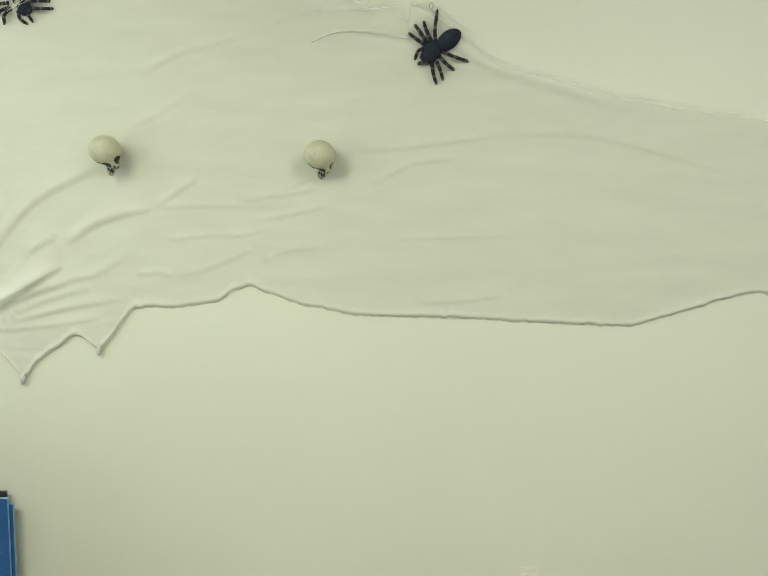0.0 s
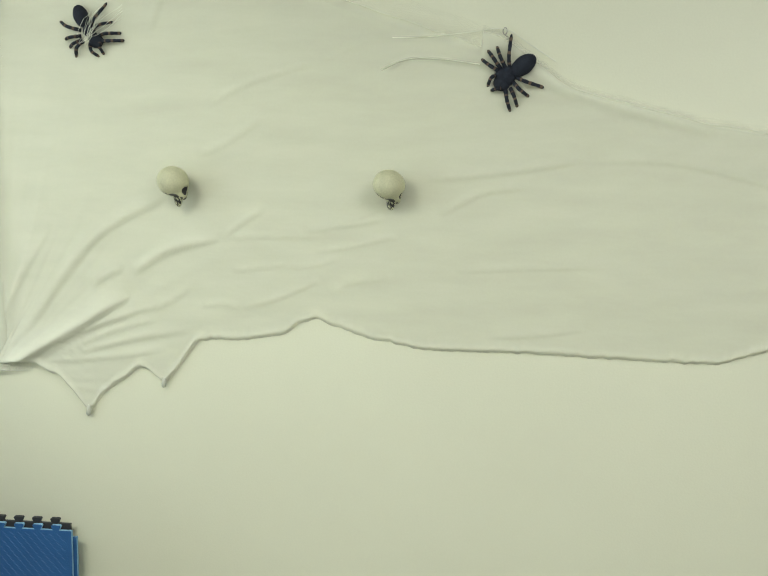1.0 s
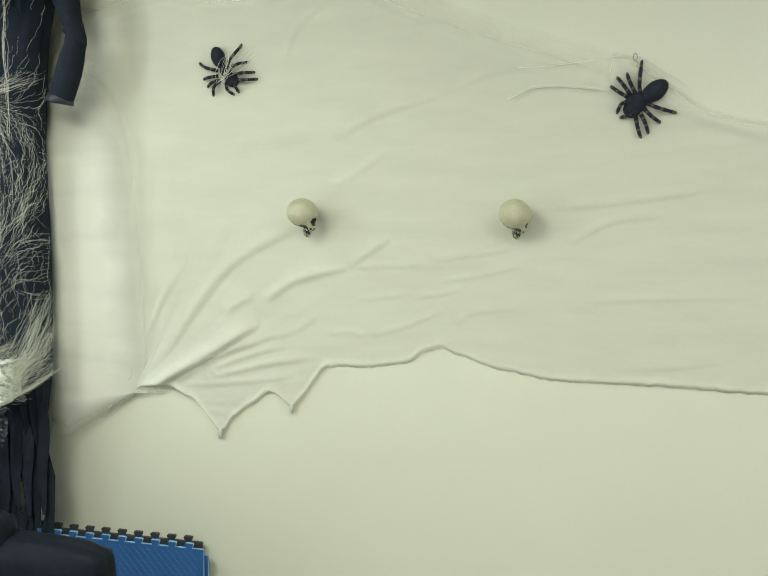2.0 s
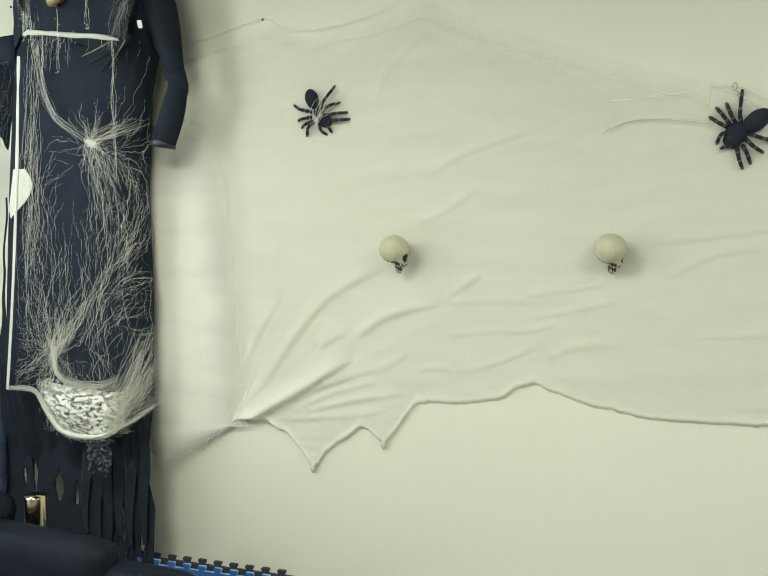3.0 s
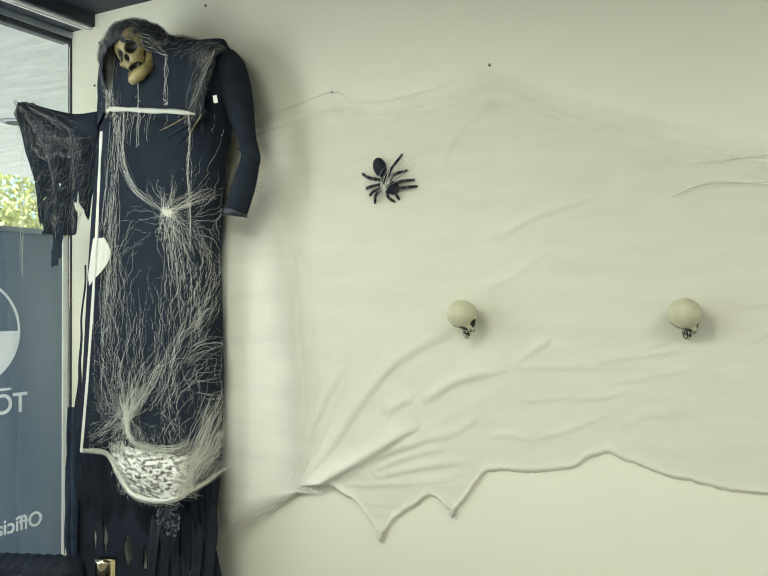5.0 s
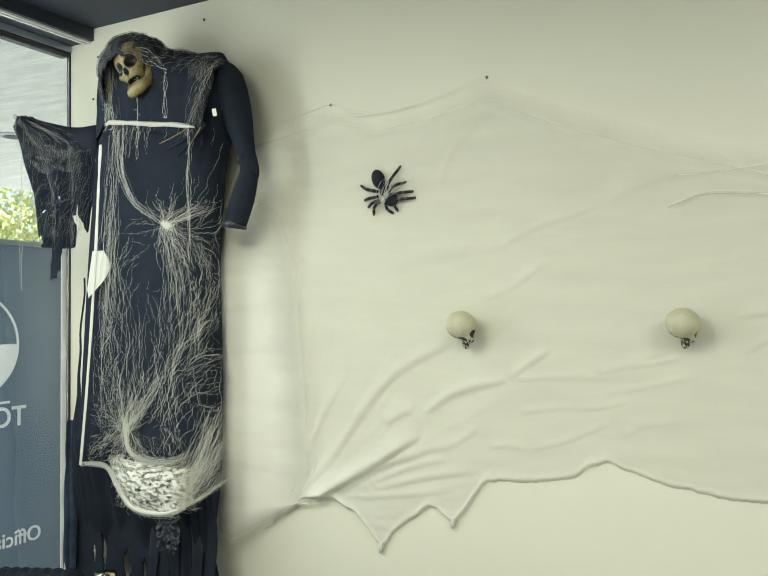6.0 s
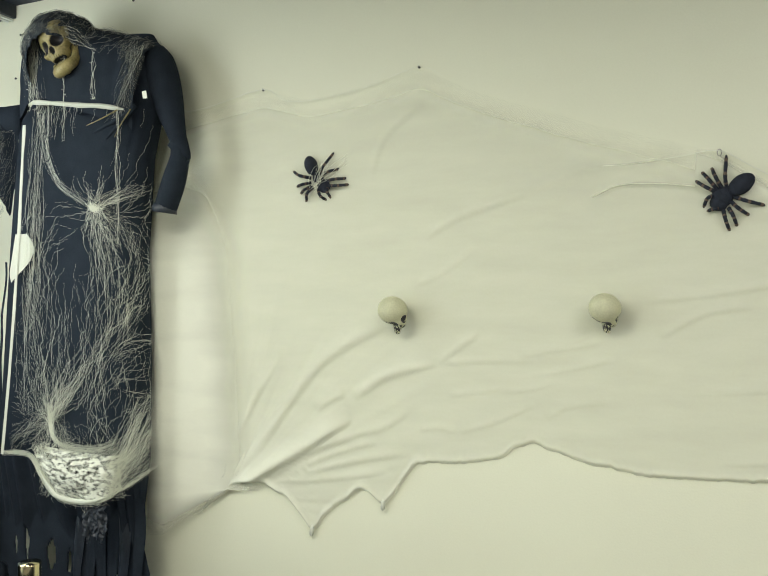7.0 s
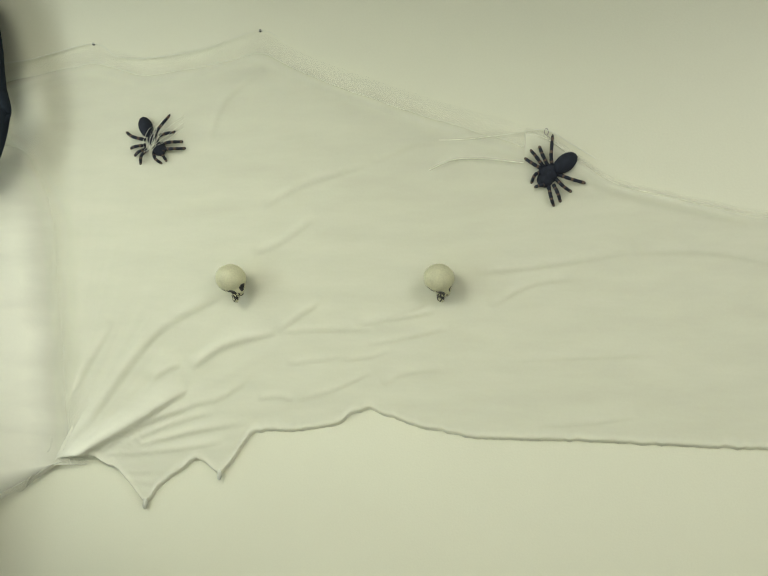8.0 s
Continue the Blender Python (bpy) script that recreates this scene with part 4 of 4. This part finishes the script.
made = 0
while made < 820:
    g = S.rng
    x, z = 0.44 + 0.68 * g.random(), 1.13 + 1.40 * g.random() ** 1.25
    if x < 0.575 - 0.115 * (2.53 - z) / 1.2 or g.random() > thickness(x, z):
        continue
    lean, ph, pts = g.gauss(0, 0.45), g.uniform(0, 90), []
    course = g.choice((-1.57, 1.57))
    for i in range(g.randint(6, 22)):
        pts.append(W(x + g.gauss(0, 0.0022), z + g.gauss(0, 0.0022)))
        a = grain(x, z) + lean + 1.0 * wob(i * 0.45, ph)
        if math.cos(a - course) < 0:
            a += math.pi
        course = a
        x, z = x + 0.0125 * math.cos(a), z + 0.0125 * math.sin(a)
        if x > 1.10 or x < 0.568 - 0.115 * (2.53 - z) / 1.2 or z < (1.28 if x < 0.6 else 1.13 + max(0, x - 0.92) * 0.62) or z > 2.57:
            break
    if len(pts) > 3:
        S.thread(pts, 0.0007 if made % 7 == 0 else g.uniform(0.00025, 0.0005))
        made += 1
# upper knot
S.fan(K1, W(0.98, 2.30), W(1.11, 2.27), 16, TH, 0.010, sag=0.012, short=0.6)
S.fan(K1, W(1.00, 1.95), W(1.11, 2.12), 16, TH, short=0.8, shake=0.016)
S.fan(K1, W(0.90, 1.55), W(1.00, 1.80), 18, TH, sag=0.05, short=0.8, shake=0.016)
S.fan(K1, W(0.76, 2.34), W(0.96, 2.36), 14, TH, short=0.8, shake=0.014)
bundle(S, [W(0.60, 2.58), W(0.635, 2.42), W(0.71, 2.29), K1, W(0.93, 2.05), W(0.96, 1.85)], 16, 0.010, TH)
bundle(S, [W(0.61, 2.58), W(0.64, 2.42), W(0.70, 2.30), W(0.76, 2.25)], 9, 0.007, 0.0006)
bundle(S, [W(0.845, 2.205), K1, W(0.90, 2.188)], 110, 0.006, 0.0008, 14)
bundle(S, [K1, W(0.98, 2.225), W(1.11, 2.27)], 16, 0.006, TH, 20)
# side by the strap, and the patch
for k in range(16):
    x = 0.520 + 0.07 * S.rng.random() ** 1.4
    S.span(W(x + 0.05, 2.56), W(x - 0.05 + 0.07 * S.rng.random(), 1.36 + 0.7 * S.rng.random()), TH, 0.03, 0.024, 26)
S.fan(P2, W(0.56, 1.45), W(0.80, 1.62), 13, TH, spread=0.014, sag=0.05, shake=0.020, short=0.6)
bundle(S, [W(0.575, 2.56), W(0.58, 2.3), P2, W(0.56, 1.85), W(0.53, 1.55)], 11, 0.012, TH)
# frayed fringe under the chest strap
for k in range(36):
    x = 0.60 + 0.20 * S.rng.random() ** 1.5
    S.span(W(x, 2.595), W(x + S.rng.gauss(-0.01, 0.02), 2.585 - S.rng.uniform(0.02, 0.13)), 0.0004, 0.012, 0.012, 10)
# lower knot
S.fan(K2, W(0.58, 1.62), W(0.94, 1.72), 90, TH, spread=0.010, sag=0.03, shake=0.014, short=0.8)
S.fan(K2, W(0.47, 1.31), W(0.53, 1.62), 26, TH, sag=0.03, shake=0.016, short=0.7)
bundle(S, [W(0.650, 1.48), K2, W(0.668, 1.37), W(0.70, 1.335), W(0.78, 1.318), W(0.90, 1.325), W(0.98, 1.36)], 110, 0.007, 0.0006)
# rims of the holes
for cx, cz, rx, rz, n in ((1.062, 1.615, 0.120, 0.088, 24), (1.050, 1.775, 0.044, 0.058, 28)):
    for k in range(n):
        a0, q = S.rng.uniform(1.0, 4.6), S.rng.gauss(1.08, 0.14)
        S.thread([W(min(1.10, cx + rx * q * math.cos(a) + 0.006 * wob(a * 3, k)), cz + rz * q * math.sin(a) + 0.006 * wob(a * 3, k + 50)) for a in np.linspace(a0, a0 + S.rng.uniform(0.3, 0.9), 11)], TH)
for k in range(9):
    S.span(W(0.95, 1.55 + 0.014 * k), W(1.09, 1.57 + 0.016 * k), 0.0004, 0.02, 0.012, 14)
# pouch, its hem and the pulled corner
for k in range(760):
    x = 0.585 + 0.38 * S.rng.random()
    low = 1.128 + 0.13 * max(0, (0.70 - x) / 0.12) ** 1.3 + 0.03 * max(0, (x - 0.86) / 0.1)
    z = low + (1.315 - low) * S.rng.random()
    a = S.rng.gauss(0.3, 0.9)
    S.span(W(x, z), W(x + 0.055 * math.cos(a), min(1.33, z + 0.05 * math.sin(a))), 0.0008, 0.02, 0.010, 8)
bundle(S, [W(0.415, 1.282), W(0.50, 1.287), W(0.568, 1.275), W(0.62, 1.21), W(0.68, 1.148), W(0.737, 1.128), W(0.83, 1.128), W(0.90, 1.142), W(0.96, 1.165)], 240, 0.0055, 0.0008, 60)
bundle(S, [W(0.96, 1.165), W(1.02, 1.20), W(1.13, 1.268)], 40, 0.004, 0.0006, 24)
for k in range(130):
    S.span(W(0.90 + 0.08 * S.rng.random(), 1.16 + 0.10 * S.rng.random()), W(1.02 + 0.11 * S.rng.random(), 1.27 + 0.27 * S.rng.random()), TH, 0.02, 0.010)
threads = S.done("threads", "fine tangled white threads", "")
threads.parent, threads.matrix_parent_inverse = drape_web, DI


def web_band(name, bm, mat):
    o = part(name, bm, mat, drape_web)
    o.matrix_parent_inverse = DI


bm = bmesh.new()
side = bez([W(0.525, 2.530), W(0.512, 2.33), W(0.49, 2.0), W(0.455, 1.62), W(0.415, 1.275)], 40)
sheet(bm, lambda u, v: side[int(round(v * 40))] + Vector(((u - 0.35) * (0.015 + 0.006 * wob(v * 9)), -0.003 * math.sin(u * 3.1), 0)), 4, 40)
web_band("side_strap", bm, WEBCLOTH)
chest = bez([W(0.575, 2.612), W(0.68, 2.598), W(0.80, 2.578), W(0.90, 2.565), (1.0, -0.292, 2.545)], 40)
bm = bmesh.new()
sheet(bm, lambda u, v: chest[int(round(v * 40))] + Vector((0, -0.010 * math.sin(u * 3.1), (u - 0.5) * (0.018 + 0.004 * wob(v * 7)) * min(1, (1 - v) * 6 + 0.3))), 6, 40)
web_band("chest_strap", bm, WEBCLOTH)
bm = bmesh.new()
sheet(bm, lambda u, v: (0.480 + 0.105 * u * math.sin(v * 2.2 + 0.75) ** 1.5 - 0.03 * v, -0.302, 1.965 + 0.15 * (1 - v) - 0.035 * u * v), 8, 16)
web_band("patch", bm, WEBCLOTH)
bm = bmesh.new()
sheet(bm, lambda u, v: Vector(W(0.585 + 0.39 * u, (1.128 + 0.14 * max(0, (0.32 - u) / 0.32) ** 1.4 + 0.045 * max(0, (u - 0.75) / 0.25)) * (1 - v) + (1.318 - 0.02 * u) * v)) + Vector((0, 0.006 - 0.03 * math.sin(v * 3.1) * math.sin(u * 3.1) - 0.008 * wob(u * 8, v * 6), 0)), 60, 36)
web_band("pouch", bm, WEBPOUCH)
bm = bmesh.new()
tube(bm, bez([W(0.60, 1.235), W(0.64, 1.185), W(0.69, 1.142), W(0.76, 1.128), W(0.84, 1.130), W(0.90, 1.145), W(0.955, 1.168)], 40), [0.002 + 0.0075 * math.sin(math.pi * i / 40) + 0.002 * wob(i * 0.7) for i in range(41)], 8)
web_band("pouch_hem", bm, WEBCLOTH)

T = Strands(9)
for x, y, z0, z1 in ((0.545, -0.30, 2.84, 2.60), (0.575, -0.31, 2.86, 2.62), (0.74, -0.32, 2.80, 2.45), (0.87, -0.31, 2.77, 2.59), (0.66, -0.315, 2.60, 2.40), (0.985, -0.312, 2.56, 2.06), (0.60, -0.31, 2.72, 2.56), (0.56, -0.31, 2.75, 2.58), (0.096, -0.33, 2.64, 1.97)):
    for k in range(4):
        T.span((x + 0.004 * wob(k), y, z0), (x + 0.012 * wob(k * 3), y, z1 + 0.03 * wob(k * 5)), 0.0008, 0.010, 0.012, 26)
    for k in range(9):
        z = T.rng.uniform(z1, z0)
        T.span((x, y - 0.002, z), (x + T.rng.uniform(-0.016, 0.016), y - 0.004, z + T.rng.uniform(-0.014, 0.006)), 0.0008, 0.006, 0.006, 5)
# threads drawn over hood and shoulder
for k in range(5):
    T.span((0.66 + 0.02 * wob(k), -0.325, 2.90), (0.89, -0.318, 2.765 + 0.02 * wob(k * 4)), 0.0004, 0.03, 0.012, 16)
for k in range(40):
    T.span((0.545 + 0.06 * T.rng.random(), -0.315, 2.88 - 0.05 * T.rng.random()), (0.56 + 0.08 * T.rng.random(), -0.31, 2.60 + 0.1 * T.rng.random()), 0.0004, 0.02, 0.012, 14)
for k in range(8):
    T.span((1.05, -0.25, 2.77 + 0.04 * T.rng.random()), (0.955 + 0.03 * T.rng.random(), -0.30, 2.56 + 0.12 * T.rng.random()), 0.00035, 0.02, 0.012, 12)
T.done("cobweb_strings", "knotted grey web strings dangling from hood and sleeve")

# grey fibres of worn gauze over hood, shoulder and sleeve
V = Strands(21)
g = V.rng
for k in range(420):
    u, v = 0.08 + 0.9 * g.random(), 0.10 + 0.5 * g.random() ** 1.3
    du, dv = g.gauss(0, 0.05), g.uniform(0.02, 0.12)
    V.span(cape(u, v) + Vector((0, -0.010, 0.006)), cape(min(1, max(0, u + du)), min(1, v + dv)) + Vector((0, -0.012, 0.006)), 0.0004, 0.01, 0.008, 7)
for k in range(420):
    d = Vector((g.gauss(0, 1), g.gauss(-0.5, 1), g.gauss(0.3, 1))).normalized()
    e = (d + Vector((g.gauss(0, 0.25), g.gauss(0, 0.2), -abs(g.gauss(0.2, 0.25))))).normalized()
    if max(d.dot(OPEN), e.dot(OPEN)) > 0.72:
        continue
    p, q = (HC + Vector((n.x * 0.150, n.y * 0.160, n.z * (0.160 if n.z > 0 else 0.25))) for n in (d, e))
    V.span(p, q, 0.0004, 0.008, 0.008, 6)
for k in range(420):
    u, v = g.random(), g.random() * 0.8
    V.span(Vector(drape(u, v)) + Vector((0, -0.014, 0)), Vector(drape(min(1, max(0, u + g.gauss(0.05, 0.08))), min(1, v + g.uniform(0, 0.2)))) + Vector((0, -0.014, 0)), 0.0004, 0.01, 0.008, 7)
for k in range(160):
    t = g.random()
    a = Vector((1.045 - 0.05 * t - 0.05 * g.random(), -0.262 - 0.03 * t, 2.80 - 0.24 * t))
    V.span(a, a + Vector((g.gauss(0, 0.02), -0.004, -0.03 - 0.03 * g.random())), 0.0004, 0.008, 0.006, 6)
fibres = V.done("cobweb_fibres", "worn grey web fibres clinging to hood, shoulder and sleeve")
fibres.data.materials[0] = GREYTHREAD

U = Strands(13)
for k in range(13):
    U.span((1.62 + 0.03 * U.rng.random(), -0.052, 2.235 + 0.02 * U.rng.random()), (1.655 + 0.05 * U.rng.random(), -0.050, 2.30 + 0.06 * U.rng.random()), 0.0006, 0.02, 0.006, 10)
for k in range(5):
    U.span((1.645, -0.052, 2.26), (1.76, -0.03, 2.33 + 0.01 * k), 0.0007, 0.01, 0.004, 10)
U.done("cobweb_wisp", "thin white web wisp crossing a toy spider")


# ---- foam floor tiles leaned on the wall ----
def foam_tile(x0, x1, y, height, mats, label, plate):
    t = thing("foam_tile", ((x0 + x1) / 2, y, 0), label, "foam tile", "foam tiles against the wall")
    t.rotation_euler.z = radians(6.5)
    w, thick, pitch = (x1 - x0) / 2, 0.012, 0.066
    bm = box((-w, -thick, 0), (w, 0, height - 0.018), 0.0015)
    bm.normal_update()
    for f in bm.faces:
        f.material_index = 0 if f.normal.y < -0.9 else 1
    part("board", bm, mats, t)
    k = 0
    x = w - 0.055
    while x > -w + 0.02:
        bm = bmesh.new()
        z0, z1 = height - 0.0185, height
        prof = [(-0.011, z0), (-0.017, z1 - 0.004), (-0.014, z1), (0.014, z1), (0.017, z1 - 0.004), (0.011, z0)]
        a = [bm.verts.new((x + px, -thick, pz)) for px, pz in prof]
        b = [bm.verts.new((x + px, 0, pz)) for px, pz in prof]
        bm.faces.new(a)
        bm.faces.new(b[::-1])
        for i in range(6):
            f = bm.faces.new((a[i], b[i], b[(i + 1) % 6], a[(i + 1) % 6]))
            f.material_index = 1
        part("tongue", bm, mats, t)
        x -= pitch
    if plate:
        bm = bmesh.new()
        r = 0
        z = height - 0.035
        while z > 0.30:
            x = -w + 0.02 + (0.014 if r % 2 else 0)
            while x < w - 0.03:
                c, s = 0.0105, 0.0075
                v = [bm.verts.new(p) for p in ((x - c, -thick, z + s), (x, -thick - 0.0014, z + 0.0022), (x + c, -thick, z - s), (x, -thick - 0.0014, z - 0.0022))]
                bm.faces.new(v)
                x += 0.028
            z -= 0.0165
            r += 1
        tagged(part("tread", bm, mats[0], t), kind="stuff")
    return t


foam_tile(0.880, 1.561, -0.098, 0.632, [BLUEFOAM, BLUEEDGE], "blue diamond-plate foam floor tile leaning upright on the wall", True)
foam_tile(0.888, 1.570, -0.081, 0.604, [BLUEFOAM, BLUEEDGE], "blue foam floor tile standing behind another", False)
foam_tile(0.850, 1.535, -0.062, 0.640, [GREYFOAM, GREYFOAM], "black foam floor tile standing at the back", False)

# ---- black upholstered bench ----
chair = thing("waiting_bench", (1.05, -0.62, 0), "black vinyl waiting bench with quilted headrest roll and chrome post", "bench")
CI = Matrix.Translation((-1.05, 0.62, 0))


def chair_part(name, bm, mat, label="", smooth=True):
    o = part(name, bm, mat, chair, label, smooth)
    o.matrix_parent_inverse = CI
    return o


def cushion(lo, hi, round_, puff, seed):
    """A padded box with rounded edges and a slack, creased cover."""
    bm = bmesh.new()
    r = bmesh.ops.create_cube(bm, size=2)
    bmesh.ops.subdivide_edges(bm, edges=bm.edges[:], cuts=14, use_grid_fill=True)
    c = [(a + b) / 2 for a, b in zip(lo, hi)]
    h = [(b - a) / 2 for a, b in zip(lo, hi)]
    for v in bm.verts:
        p = v.co.copy()
        q = Vector([p[i] * h[i] for i in range(3)])
        inner = Vector([max(-h[i] + round_, min(h[i] - round_, q[i])) for i in range(3)])
        d = q - inner
        q = inner + (d.normalized() * round_ if d.length > 1e-6 else d)
        q += p.normalized() * (puff * (wob(p.x * 2 + seed, p.y * 2, p.z * 2) + 0.4 * wob(p.x * 6, p.y * 6, p.z * 6 + seed)))
        v.co = q + Vector(c)
    return bm


chair_part("backrest", cushion((0.12, -0.66, 0.30), (1.560, -0.52, 0.832), 0.06, 0.008, 3), LEATHER)
chair_part("back_roll", cushion((0.20, -0.68, 0.70), (1.22, -0.55, 0.900), 0.055, 0.005, 8), LEATHER)
chair_part("seat", cushion((0.14, -1.20, 0.30), (1.58, -0.62, 0.47), 0.06, 0.008, 5), LEATHER)
# quilted roll
bm = bmesh.new()


def bolster(u, v):
    q = abs(math.sin(u * 34 + v * 15.7)) * abs(math.sin(u * 34 - v * 15.7))
    r = (0.066 + 0.008 * q) * min(1, (1 - u) * 12) ** 0.5
    return (0.10 + 0.615 * u, -0.565 + r * math.cos(v * math.tau), 0.835 + 0.075 * u + r * math.sin(v * math.tau))


sheet(bm, bolster, 150, 44)
chair_part("headrest", bm, LEATHER, "quilted black vinyl headrest roll")
bm = bmesh.new()
tube(bm, [(0.768, -0.50, 0.58), (0.768, -0.50, 0.955), (0.768, -0.50, 0.962), (0.768, -0.50, 0.9621), (0.768, -0.50, 0.93)], [0.038, 0.038, 0.0375, 0.033, 0.033], 40)
chair_part("post", bm, CHROME, "short polished chrome post")
for x, y in ((0.22, -1.12), (1.50, -1.12), (0.22, -0.60), (1.50, -0.60)):
    bm = bmesh.new()
    tube(bm, [(x, y, 0), (x, y, 0.01), (x, y, 0.33)], [0.024, 0.02, 0.018], 12)
    chair_part("leg", bm, CHROME)
for x in (0.17, 1.55):
    chair_part("armrest", cushion((x - 0.04, -1.15, 0.56), (x + 0.04, -0.66, 0.62), 0.028, 0.003, x), LEATHER)
    bm = bmesh.new()
    tube(bm, [(x, -1.05, 0.38), (x, -1.05, 0.58)], 0.014, 10)
    chair_part("arm_post", bm, CHROME)
